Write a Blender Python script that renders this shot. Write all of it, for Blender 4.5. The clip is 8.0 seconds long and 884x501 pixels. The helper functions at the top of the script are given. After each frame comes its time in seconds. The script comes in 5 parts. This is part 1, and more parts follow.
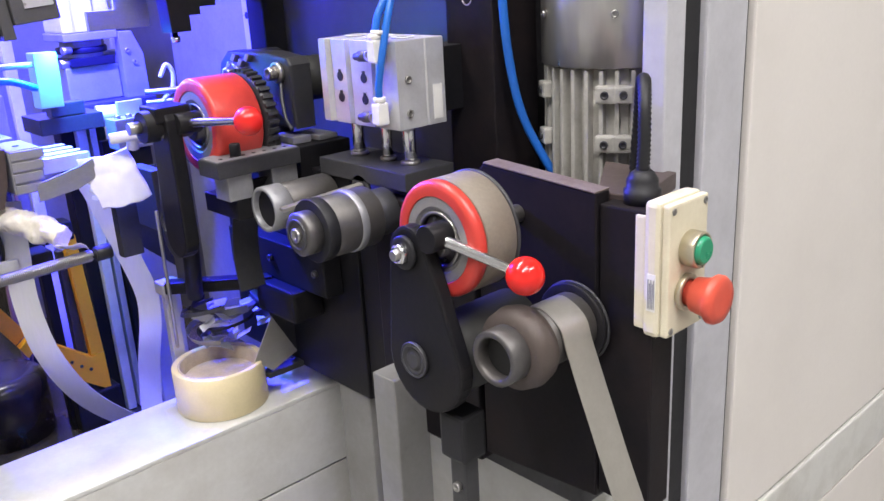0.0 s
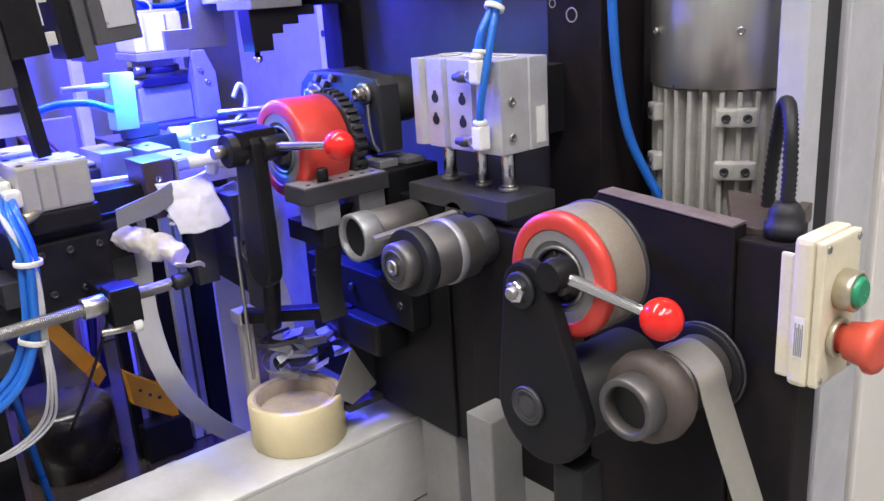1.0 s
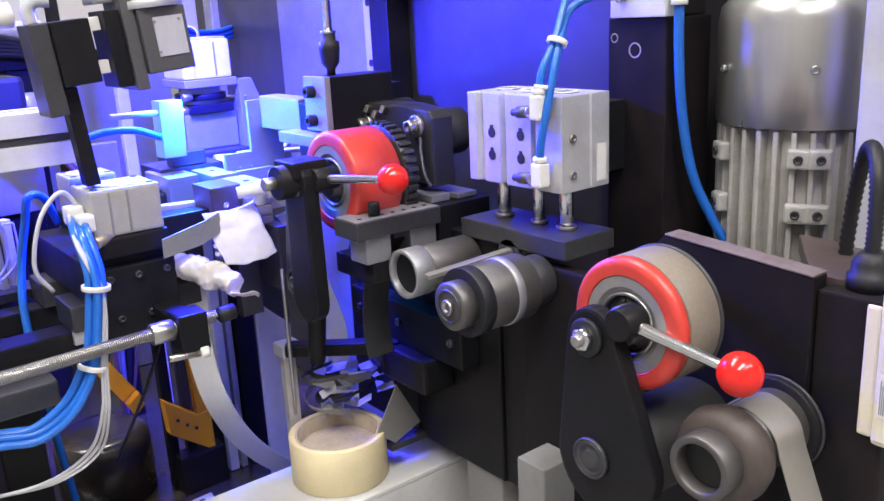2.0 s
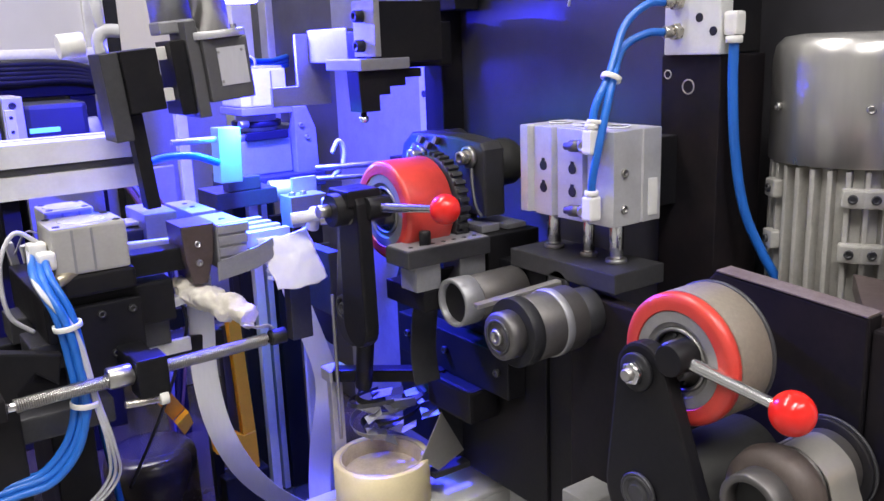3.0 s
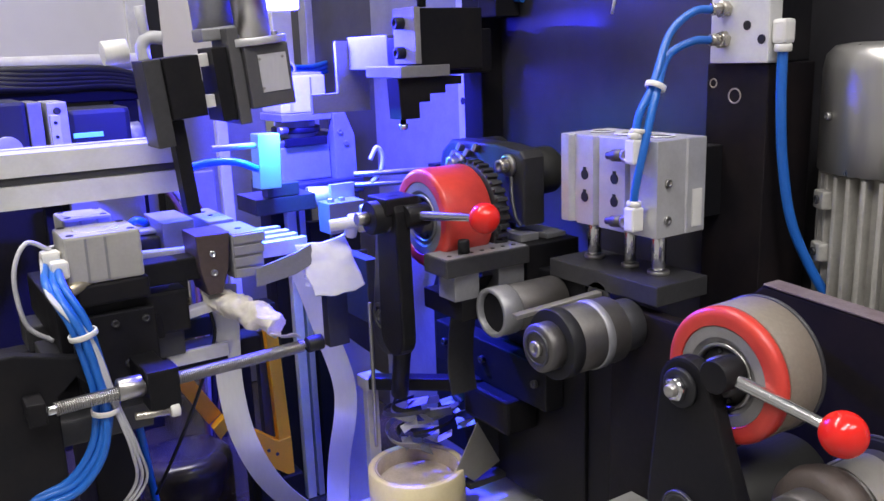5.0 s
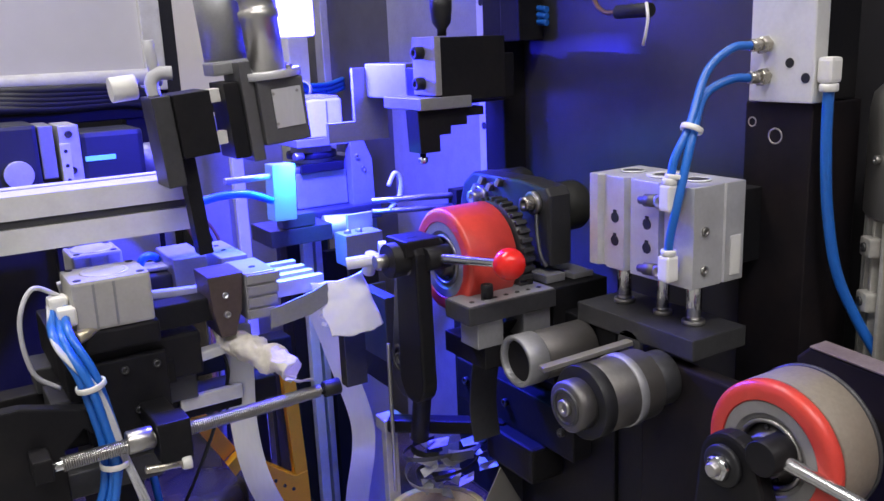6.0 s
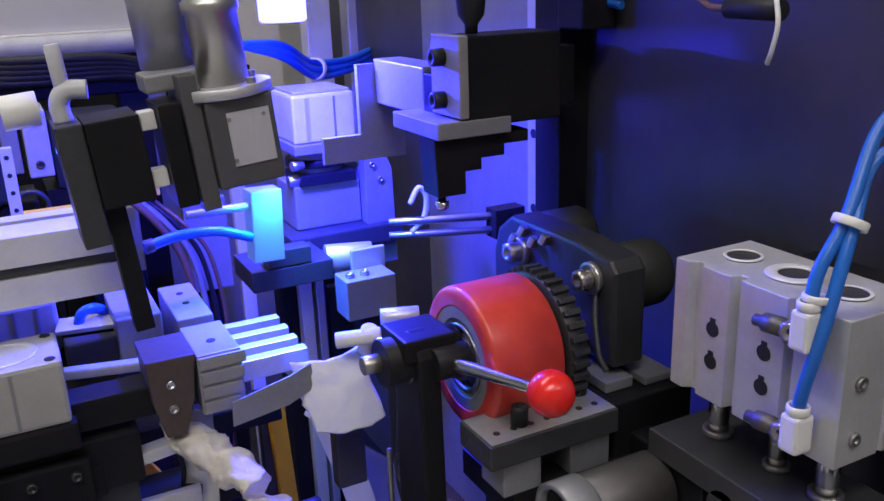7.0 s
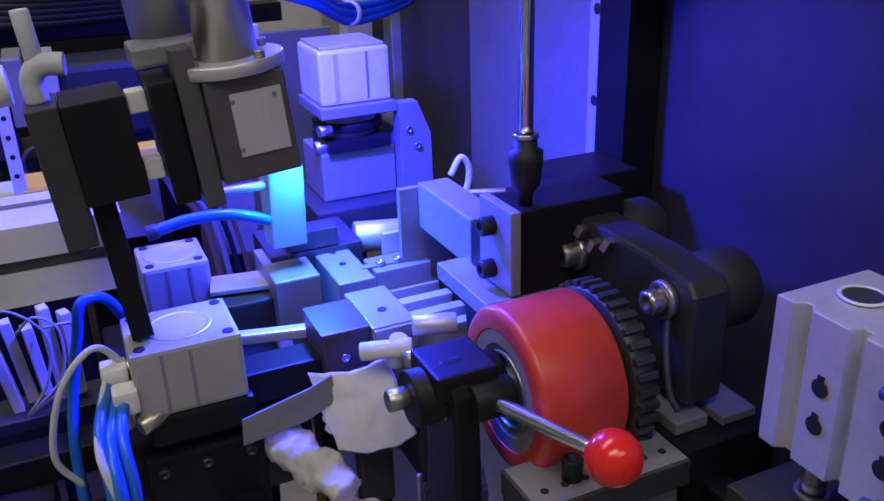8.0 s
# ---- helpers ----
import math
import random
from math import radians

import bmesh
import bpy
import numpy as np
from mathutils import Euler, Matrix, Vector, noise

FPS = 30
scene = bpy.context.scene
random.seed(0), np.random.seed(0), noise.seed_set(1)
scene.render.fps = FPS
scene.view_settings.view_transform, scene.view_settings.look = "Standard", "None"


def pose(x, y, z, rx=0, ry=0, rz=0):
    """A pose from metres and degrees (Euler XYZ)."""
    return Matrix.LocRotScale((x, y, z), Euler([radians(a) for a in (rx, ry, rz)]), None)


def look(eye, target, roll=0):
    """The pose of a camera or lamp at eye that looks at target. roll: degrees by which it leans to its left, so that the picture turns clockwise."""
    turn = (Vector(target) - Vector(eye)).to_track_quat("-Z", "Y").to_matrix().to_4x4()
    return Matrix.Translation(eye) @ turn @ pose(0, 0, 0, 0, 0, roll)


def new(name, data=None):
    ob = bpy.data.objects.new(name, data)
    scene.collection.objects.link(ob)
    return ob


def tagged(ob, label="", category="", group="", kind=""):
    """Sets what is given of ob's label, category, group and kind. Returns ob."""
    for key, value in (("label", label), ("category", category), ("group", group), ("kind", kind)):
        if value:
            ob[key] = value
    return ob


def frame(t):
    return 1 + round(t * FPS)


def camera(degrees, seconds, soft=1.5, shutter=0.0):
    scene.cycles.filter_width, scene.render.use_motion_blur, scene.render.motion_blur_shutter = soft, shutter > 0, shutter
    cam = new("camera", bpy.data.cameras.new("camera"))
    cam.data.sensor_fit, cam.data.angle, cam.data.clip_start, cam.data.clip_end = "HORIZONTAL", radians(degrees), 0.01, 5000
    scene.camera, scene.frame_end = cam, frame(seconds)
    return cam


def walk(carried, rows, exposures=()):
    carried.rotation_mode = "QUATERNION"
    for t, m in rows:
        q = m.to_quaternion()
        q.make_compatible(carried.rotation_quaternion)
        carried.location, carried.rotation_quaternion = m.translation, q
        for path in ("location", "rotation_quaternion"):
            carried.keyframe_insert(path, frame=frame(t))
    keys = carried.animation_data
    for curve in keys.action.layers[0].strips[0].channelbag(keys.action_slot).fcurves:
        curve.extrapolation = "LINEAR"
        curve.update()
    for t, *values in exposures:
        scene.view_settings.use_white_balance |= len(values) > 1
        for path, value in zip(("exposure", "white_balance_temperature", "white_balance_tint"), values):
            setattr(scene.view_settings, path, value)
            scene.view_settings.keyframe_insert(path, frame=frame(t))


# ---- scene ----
cam = camera(54.5, 8.0, soft=1.5)
PATH = [
    (0, (0.016, 0.005, 1.253), (1.285, 1.415, 0.618), -3.2),
    (0.5, (0.017, 0.042, 1.254), (1.245, 1.494, 0.635), -3.7),
    (1, (0.009, 0.08, 1.255), (1.223, 1.553, 0.658), -3.6),
    (1.5, (0.007, 0.103, 1.257), (1.213, 1.592, 0.683), -3.2),
    (2, (0.006, 0.114, 1.262), (1.186, 1.635, 0.721), -2.9),
    (3.5, (-0.009, 0.111, 1.267), (1.084, 1.723, 0.811), -1.9),
    (4, (-0.008, 0.114, 1.267), (1.072, 1.736, 0.819), -1.8),
    (4.5, (-0.006, 0.118, 1.266), (1.065, 1.747, 0.82), -1.7),
    (5.8, (0.007, 0.13, 1.292), (1.03, 1.779, 0.809), -2.5),
    (6, (0.017, 0.159, 1.303), (1.034, 1.815, 0.83), -2.4),
    (6.5, (0.077, 0.246, 1.327), (1.023, 1.929, 0.804), -2.4),
    (7, (0.171, 0.353, 1.35), (1.038, 2.045, 0.728), -2.0),
    (7.5, (0.207, 0.416, 1.356), (1.002, 2.103, 0.634), -1.9),
    (8, (0.219, 0.444, 1.367), (0.963, 2.125, 0.581), -1.9),
]
EXPOSURES = [(0, 0.1), (0.5, 0.0), (1, -0.05), (1.5, 0.1), (2, 0.1), (3.4, -0.32), (4.5, -0.46), (6, -0.65), (6.5, -0.9), (7, -1.25), (7.5, -1.55), (8, -1.75)]
walk(cam, [(t, look(eye, target, roll)) for t, eye, target, roll in PATH], EXPOSURES)

# ---- light ----
world = bpy.data.worlds.new("hall_air")
scene.world = world
world.use_nodes = True
world.node_tree.nodes["Background"].inputs[0].default_value = (0.9, 0.92, 1.0, 1)
world.node_tree.nodes["Background"].inputs[1].default_value = 0.02


def area_lamp(name, m, sx, sy, watts, colour):
    d = bpy.data.lights.new(name, "AREA")
    d.shape, d.size, d.size_y, d.energy, d.color = "RECTANGLE", sx, sy, watts, colour
    ob = new(name, d)
    ob.matrix_world = m
    return ob


HALL = (0.99, 0.95, 0.965)
# assumed hall lamps, all out of view, for the white room light
area_lamp("ceiling_lamp_light", look((-0.9, -0.6, 3.55), (-0.9, -0.59, 0)), 2.4, 0.5, 88, HALL)
# this one is added above the bed to brighten the lower left
area_lamp("ceiling_lamp_light", look((-0.5, 1.5, 3.55), (-0.5, 1.51, 0)), 2.4, 0.5, 84, HALL)
area_lamp("ceiling_lamp_light", look((0.6, -1.6, 3.55), (0.6, -1.59, 0)), 2.4, 0.5, 54, HALL)
uv = bpy.data.lights.new("curing_lamp_light", "AREA")
uv.shape, uv.size, uv.energy, uv.color = "DISK", 0.044, 33, (0.0245, 0.0250, 1.0)
uv_ob = new("curing_lamp_light", uv)
uv_ob.matrix_world = pose(0.388, 1.041, 1.3065)
# fill lamp added in open air to tint the jaws cyan
head = bpy.data.lights.new("light_head_glow", "AREA")
head.shape, head.size, head.energy, head.color = "DISK", 0.024, 1.5, (0.03, 0.30, 1.0)
head_ob = new("light_head_glow", head)
head_ob.matrix_world = look((0.366, 1.020, 1.186), (0.374, 0.99, 1.0))


# ---- materials ----
def mat(name, base, rough=0.5, metal=0.0, vary=0.12, scale=40.0, bump=0.15, dirt=None, dirt_amount=0.35, dirt_scale=9.0, emit=None, power=0.0, clear=0.0, stretch=(1, 1, 1), spec=0.5):
    """A surface with fine grain, larger stains and a little relief."""
    m = bpy.data.materials.new(name)
    m.use_nodes = True
    n, l = m.node_tree.nodes, m.node_tree.links
    b = n["Principled BSDF"]
    b.inputs["Roughness"].default_value, b.inputs["Metallic"].default_value = rough, metal
    b.inputs["Specular IOR Level"].default_value = spec
    tc = n.new("ShaderNodeTexCoord")
    mp = n.new("ShaderNodeMapping")
    mp.inputs["Scale"].default_value = stretch
    l.new(tc.outputs["Object"], mp.inputs[0])
    fine = n.new("ShaderNodeTexNoise")
    fine.inputs["Scale"].default_value, fine.inputs["Detail"].default_value = scale * 6, 5
    big = n.new("ShaderNodeTexNoise")
    big.inputs["Scale"].default_value, big.inputs["Detail"].default_value, big.inputs["Roughness"].default_value = dirt_scale * 2.2, 6, 0.65
    l.new(mp.outputs[0], fine.inputs[0])
    l.new(mp.outputs[0], big.inputs[0])
    ramp = n.new("ShaderNodeValToRGB")
    ramp.color_ramp.elements[0].position, ramp.color_ramp.elements[1].position = 0.42, 0.72
    l.new(big.outputs[0], ramp.inputs[0])
    amount = n.new("ShaderNodeMath")
    amount.operation = "MULTIPLY"
    amount.inputs[1].default_value = dirt_amount
    l.new(ramp.outputs[0], amount.inputs[0])
    grain = n.new("ShaderNodeMix")
    grain.data_type = "RGBA"
    grain.inputs["A"].default_value = (*[c * (1 - vary) for c in base], 1)
    grain.inputs["B"].default_value = (*[min(1, c * (1 + vary)) for c in base], 1)
    l.new(fine.outputs[0], grain.inputs["Factor"])
    stain = n.new("ShaderNodeMix")
    stain.data_type = "RGBA"
    d = dirt or [c * 0.55 for c in base]
    stain.inputs["B"].default_value = (*d, 1)
    l.new(amount.outputs[0], stain.inputs["Factor"])
    l.new(grain.outputs["Result"], stain.inputs["A"])
    l.new(stain.outputs["Result"], b.inputs["Base Color"])
    rr = n.new("ShaderNodeMapRange")
    rr.inputs["To Min"].default_value, rr.inputs["To Max"].default_value = max(0.03, rough - 0.12), min(1, rough + 0.15)
    l.new(big.outputs[0], rr.inputs[0])
    l.new(rr.outputs[0], b.inputs["Roughness"])
    if bump:
        bp = n.new("ShaderNodeBump")
        bp.inputs["Strength"].default_value, bp.inputs["Distance"].default_value = bump, 0.0006
        l.new(fine.outputs[0], bp.inputs["Height"])
        l.new(bp.outputs[0], b.inputs["Normal"])
    if emit:
        b.inputs["Emission Color"].default_value, b.inputs["Emission Strength"].default_value = (*emit, 1), power
    if clear:
        b.inputs["Transmission Weight"].default_value = clear
        b.inputs["IOR"].default_value = 1.35
    return m


BLACK = mat("black_oxide_steel", (0.010, 0.010, 0.012), 0.45, 0.1, 0.25, 40, 0.2, (0.022, 0.019, 0.018), 0.5, spec=0.16)
BLACKPLATE = mat("worn_black_plate", (0.011, 0.010, 0.012), 0.45, 0.1, 0.3, 30, 0.2, (0.027, 0.019, 0.018), 0.6, 6, spec=0.12)
DARK = mat("dark_grey_steel", (0.062, 0.062, 0.066), 0.45, 0.5, 0.2, 40, 0.2)
STEEL = mat("machined_steel", (0.42, 0.41, 0.39), 0.33, 0.9, 0.12, 50, 0.15, (0.2, 0.18, 0.16), 0.5)
OILSTEEL = mat("oily_roller_steel", (0.125, 0.12, 0.118), 0.48, 0.7, 0.15, 50, 0.15, (0.1, 0.085, 0.07), 0.6)
CHROME = mat("polished_rod", (0.72, 0.72, 0.72), 0.16, 1.0, 0.05, 60, 0.05)
ALU = mat("anodised_aluminium", (0.62, 0.62, 0.63), 0.42, 0.55, 0.07, 60, 0.14, (0.36, 0.35, 0.34), 0.5)
ALUDARK = mat("grey_aluminium", (0.30, 0.30, 0.31), 0.45, 0.5, 0.1, 60, 0.12)
ALUWHITE = mat("bright_aluminium_profile", (0.70, 0.70, 0.68), 0.45, 0.25, 0.06, 50, 0.12, (0.42, 0.41, 0.38), 0.45)
CREAM = mat("cream_plastic", (0.66, 0.61, 0.46), 0.45, 0, 0.05, 60, 0.1, (0.45, 0.38, 0.26), 0.35, 14)
PAINT = mat("grey_white_paint", (0.56, 0.56, 0.53), 0.5, 0, 0.06, 30, 0.15, (0.33, 0.31, 0.27), 0.55, 5)
PANEL = mat("light_cabinet_paint", (0.66, 0.63, 0.59), 0.55, 0, 0.03, 30, 0.1, (0.56, 0.53, 0.49), 0.4, 2)
STRIPGREY = mat("grey_door_frame", (0.52, 0.52, 0.55), 0.45, 0.2, 0.04, 40, 0.1)
WALL = mat("dark_back_sheet", (0.048, 0.046, 0.051), 0.38, 0.0, 0.12, 12, 0.1, (0.024, 0.024, 0.028), 0.6, 5)
RED = mat("red_polyurethane", (0.56, 0.05, 0.036), 0.34, 0, 0.12, 40, 0.2, (0.30, 0.022, 0.022), 0.55, 14)
TREAD = mat("worn_tan_tread", (0.185, 0.158, 0.125), 0.6, 0, 0.2, 60, 0.35, (0.17, 0.13, 0.10), 0.6, 14)
KNOB = mat("glossy_red_knob", (0.72, 0.02, 0.015), 0.16, 0, 0.03, 40, 0.0, (0.62, 0.02, 0.015), 0.2)
BUTTONRED = mat("faded_red_button", (0.62, 0.085, 0.05), 0.4, 0, 0.05, 40, 0.1)
GREEN = mat("green_button", (0.02, 0.26, 0.13), 0.3, 0, 0.05)
GOLD = mat("metal_bezel", (0.5, 0.45, 0.33), 0.3, 0.7, 0.05)
BRASS = mat("nickel_fitting", (0.45, 0.42, 0.37), 0.28, 0.9, 0.1)
BLUE = mat("blue_air_hose", (0.016, 0.13, 0.52), 0.3, 0, 0.08, 40, 0.05)
CLEARHOSE = mat("pale_grey_wire", (0.5, 0.5, 0.52), 0.4, 0, 0.05)
WHITEPL = mat("white_plastic", (0.72, 0.71, 0.67), 0.45, 0, 0.05, 50, 0.1)
TAPE = mat("masking_tape", (0.70, 0.60, 0.36), 0.6, 0, 0.06, 60, 0.2, (0.55, 0.44, 0.24), 0.3, 12)
CORE = mat("tape_core_card", (0.50, 0.42, 0.33), 0.8, 0, 0.15, 60, 0.3, (0.25, 0.2, 0.17), 0.6, 14)
CLOTH = mat("white_wrapping_tape", (0.84, 0.83, 0.81), 0.6, 0, 0.05, 30, 0.5, (0.66, 0.64, 0.6), 0.2, 12)
RAG = mat("grubby_wrapping", (0.74, 0.70, 0.60), 0.7, 0, 0.2, 30, 0.6, (0.38, 0.33, 0.26), 0.5, 16)
for m in (CLOTH, RAG):
    # thin paper and cloth let some light through
    n, l = m.node_tree.nodes, m.node_tree.links
    veil, both = n.new("ShaderNodeBsdfTranslucent"), n.new("ShaderNodeMixShader")
    veil.inputs["Color"].default_value = (0.8, 0.78, 0.76, 1)
    both.inputs[0].default_value = 0.12
    l.new(n["Principled BSDF"].outputs[0], both.inputs[1])
    l.new(veil.outputs[0], both.inputs[2])
    l.new(both.outputs[0], n["Material Output"].inputs["Surface"])
YELLOW = mat("yellow_paint", (0.80, 0.52, 0.06), 0.5, 0, 0.06, 40, 0.1, (0.5, 0.32, 0.05), 0.3)
ORANGE = mat("orange_paint", (0.95, 0.42, 0.008), 0.45, 0, 0.06, 40, 0.1, (0.7, 0.28, 0.01), 0.25)
JAWMAT = mat("ground_steel_jaw", (0.33, 0.325, 0.34), 0.4, 0.4, 0.08, 50, 0.1)
DULLGREY = mat("dull_grey_paint", (0.22, 0.217, 0.21), 0.5, 0, 0.1, 30, 0.2, (0.15, 0.14, 0.125), 0.6, 6)
CYLGREY = mat("dulled_cylinder_aluminium", (0.42, 0.41, 0.385), 0.5, 0.3, 0.08, 50, 0.15, (0.30, 0.29, 0.26), 0.5)
HUBGREY = mat("dusty_grey_hub", (0.30, 0.29, 0.29), 0.55, 0.4, 0.12, 50, 0.15, (0.18, 0.17, 0.16), 0.5)
BROWN = mat("brown_steel", (0.10, 0.074, 0.07), 0.4, 0.45, 0.2, 40, 0.2)
FAN = mat("motor_cowl_metal", (0.52, 0.51, 0.48), 0.30, 0.75, 0.06, 40, 0.1, (0.3, 0.29, 0.28), 0.4, 5, stretch=(1, 1, 0.15))
FINMAT = mat("cast_motor_aluminium", (0.47, 0.46, 0.42), 0.45, 0.25, 0.12, 50, 0.2, (0.2, 0.18, 0.15), 0.5, 12)
RUBBER = mat("black_rubber", (0.016, 0.016, 0.018), 0.5, 0, 0.1, spec=0.3)
CAST = mat("dark_cast_iron", (0.032, 0.032, 0.035), 0.42, 0.2, 0.25, 40, 0.25, (0.025, 0.023, 0.022), 0.5)
WORN = mat("worn_rusty_edge", (0.18, 0.145, 0.13), 0.5, 0.3, 0.3, 60, 0.3, (0.12, 0.08, 0.06), 0.6, 20)
OLIVE = mat("dull_black_boss", (0.022, 0.022, 0.02), 0.6, 0.0, 0.2, spec=0.3)
COLLAR = mat("brown_worn_collar", (0.08, 0.064, 0.056), 0.55, 0.2, 0.2, 60, 0.3, (0.07, 0.05, 0.04), 0.6, 14)
FLOOR = mat("concrete_floor", (0.30, 0.30, 0.29), 0.6, 0, 0.1, 8, 0.2, (0.2, 0.2, 0.19), 0.5, 1)
HALLWALL = mat("hall_wall_paint", (0.62, 0.62, 0.6), 0.7, 0, 0.04, 4, 0.1, (0.5, 0.5, 0.48), 0.3, 1)
CASE = mat("grey_camera_case", (0.095, 0.093, 0.097), 0.45, 0.3, 0.1, 60, 0.15, (0.1, 0.1, 0.1), 0.4)
BED = mat("oily_black_bed", (0.03, 0.027, 0.025), 0.22, 0.1, 0.3, 20, 0.2, (0.07, 0.045, 0.03), 0.6, 7)
STRIP = mat("bright_steel_strip", (0.70, 0.70, 0.71), 0.36, 0.55, 0.06, 60, 0.05, (0.42, 0.42, 0.42), 0.3, stretch=(1, 1, 0.2))
PALESTRIP = mat("dull_steel_band", (0.56, 0.54, 0.49), 0.38, 0.85, 0.06, 60, 0.08, (0.38, 0.35, 0.3), 0.35)
GLOW = mat("lit_lamp_tube", (0.6, 0.6, 0.9), 0.4, 0, 0.02, emit=(0.03, 0.028, 1.0), power=80.0)
LAMPFACE = mat("assumed_lamp_face", (0.9, 0.9, 0.9), 0.5, 0, 0.02, emit=(1.0, 0.95, 0.88), power=6.0)
LED = mat("blue_status_light", (0.1, 0.4, 0.8), 0.4, 0, 0.02, emit=(0.15, 0.5, 1.0), power=1.6)
# the block's lit look is put in as emission
ACRYL = mat("frosted_block_added_glow", (0.15, 0.19, 0.24), 0.35, 0, 0.04, 40, 0.05, emit=(0.16, 0.36, 1.0), power=0.6)
SCREEN = mat("grey_screen_panel", (0.60, 0.59, 0.60), 0.35, 0, 0.03, 4, 0.05, (0.5, 0.49, 0.5), 0.3, 2)
SERVOBLUE = mat("dark_blue_casing", (0.018, 0.02, 0.034), 0.4, 0, 0.1)
# flat black that stands in for the shade inside holes, bores and slots
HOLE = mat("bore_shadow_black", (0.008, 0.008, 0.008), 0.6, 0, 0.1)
INK = mat("label_print", (0.28, 0.28, 0.28), 0.6, 0, 0.05)
BROWNWIRE = mat("brown_cable", (0.17, 0.09, 0.05), 0.45, 0, 0.1)


# ---- mesh helpers (all in world metres) ----
def bm_new():
    return bmesh.new()


def box(bm, x0, x1, y0, y1, z0, z1, bev=0.0008):
    r = bmesh.ops.create_cube(bm, size=1)
    v = r["verts"]
    for p in v:
        p.co = Vector((x0 + (p.co.x + 0.5) * (x1 - x0), y0 + (p.co.y + 0.5) * (y1 - y0), z0 + (p.co.z + 0.5) * (z1 - z0)))
    if bev:
        e = list({e for p in v for e in p.link_edges})
        bmesh.ops.bevel(bm, geom=e, offset=min(bev, 0.3 * min(x1 - x0, y1 - y0, z1 - z0)), segments=2, affect="EDGES", profile=0.6)
    return bm


def obox(bm, m, sx, sy, sz, bev=0.0008):
    """A bevelled box of that size, centred at the pose m."""
    r = bmesh.ops.create_cube(bm, size=1)
    v = r["verts"]
    for p in v:
        p.co = Vector((p.co.x * sx, p.co.y * sy, p.co.z * sz))
    if bev:
        e = list({e for p in v for e in p.link_edges})
        got = bmesh.ops.bevel(bm, geom=e, offset=min(bev, 0.3 * min(sx, sy, sz)), segments=2, affect="EDGES", profile=0.6)
        v = list({q for f in got["faces"] for q in f.verts} | {q for q in v if q.is_valid})
        seen, todo = set(v), list(v)
        while todo:
            q = todo.pop()
            for e in q.link_edges:
                o = e.other_vert(q)
                if o not in seen:
                    seen.add(o), todo.append(o)
        v = list(seen)
    bmesh.ops.transform(bm, matrix=m, verts=v)
    return bm


def lathe(bm, a, b, profile, seg=40, close=True):
    """Turns a profile of (distance along a to b in metres, radius) round the line from a to b."""
    a, b = Vector(a), Vector(b)
    w = (b - a).normalized()
    u = w.orthogonal().normalized()
    v = w.cross(u)
    rings = []
    for d, r in profile:
        rings.append([bm.verts.new(a + w * d + (u * math.cos(k * 2 * math.pi / seg) + v * math.sin(k * 2 * math.pi / seg)) * max(r, 1e-5)) for k in range(seg)])
    for p, q in zip(rings, rings[1:]):
        for k in range(seg):
            bm.faces.new((p[k], p[(k + 1) % seg], q[(k + 1) % seg], q[k])).smooth = True
    if close:
        bm.faces.new(list(reversed(rings[0])))
        bm.faces.new(rings[-1])
    return bm


def rod(bm, a, b, r, seg=24, bev=0.0006, r2=None):
    n = (Vector(b) - Vector(a)).length
    r2 = r if r2 is None else r2
    bev = min(bev, n * 0.3, r * 0.4)
    return lathe(bm, a, b, [(0, r - bev), (bev, r), (n - bev, r2), (n, r2 - bev)], seg)


def ring(bm, a, b, ro, ri, seg=40, bev=0.0008):
    n = (Vector(b) - Vector(a)).length
    return lathe(bm, a, b, [(n * 0.5, ri), (bev, ri), (0, ri + bev), (0, ro - bev), (bev, ro), (n - bev, ro), (n, ro - bev), (n, ri + bev), (n - bev, ri), (n * 0.5, ri)], seg, False)


def smooth_path(pts, steps=8):
    P = [Vector(p) for p in pts]
    P = [P[0] * 2 - P[1]] + P + [P[-1] * 2 - P[-2]]
    out = []
    for i in range(1, len(P) - 2):
        for s in range(steps):
            t = s / steps
            a, b, c, d = P[i - 1], P[i], P[i + 1], P[i + 2]
            out.append(0.5 * (2 * b + (c - a) * t + (2 * a - 5 * b + 4 * c - d) * t * t + (3 * b - a - 3 * c + d) * t ** 3))
    out.append(P[-2])
    return out


def hose(bm, pts, r, seg=12, steps=8, ridge=0.0):
    path = smooth_path(pts, steps)
    rings, up = [], Vector((0.3, 0.2, 1)).normalized()
    for i, p in enumerate(path):
        w = (path[min(i + 1, len(path) - 1)] - path[max(i - 1, 0)]).normalized()
        u = (up - w * up.dot(w)).normalized()
        up = u
        v = w.cross(u)
        rr = r + (ridge if i % 2 else 0)
        rings.append([bm.verts.new(p + (u * math.cos(k * 2 * math.pi / seg) + v * math.sin(k * 2 * math.pi / seg)) * rr) for k in range(seg)])
    for p, q in zip(rings, rings[1:]):
        for k in range(seg):
            bm.faces.new((p[k], p[(k + 1) % seg], q[(k + 1) % seg], q[k])).smooth = True
    bm.faces.new(list(reversed(rings[0])))
    bm.faces.new(rings[-1])
    return bm


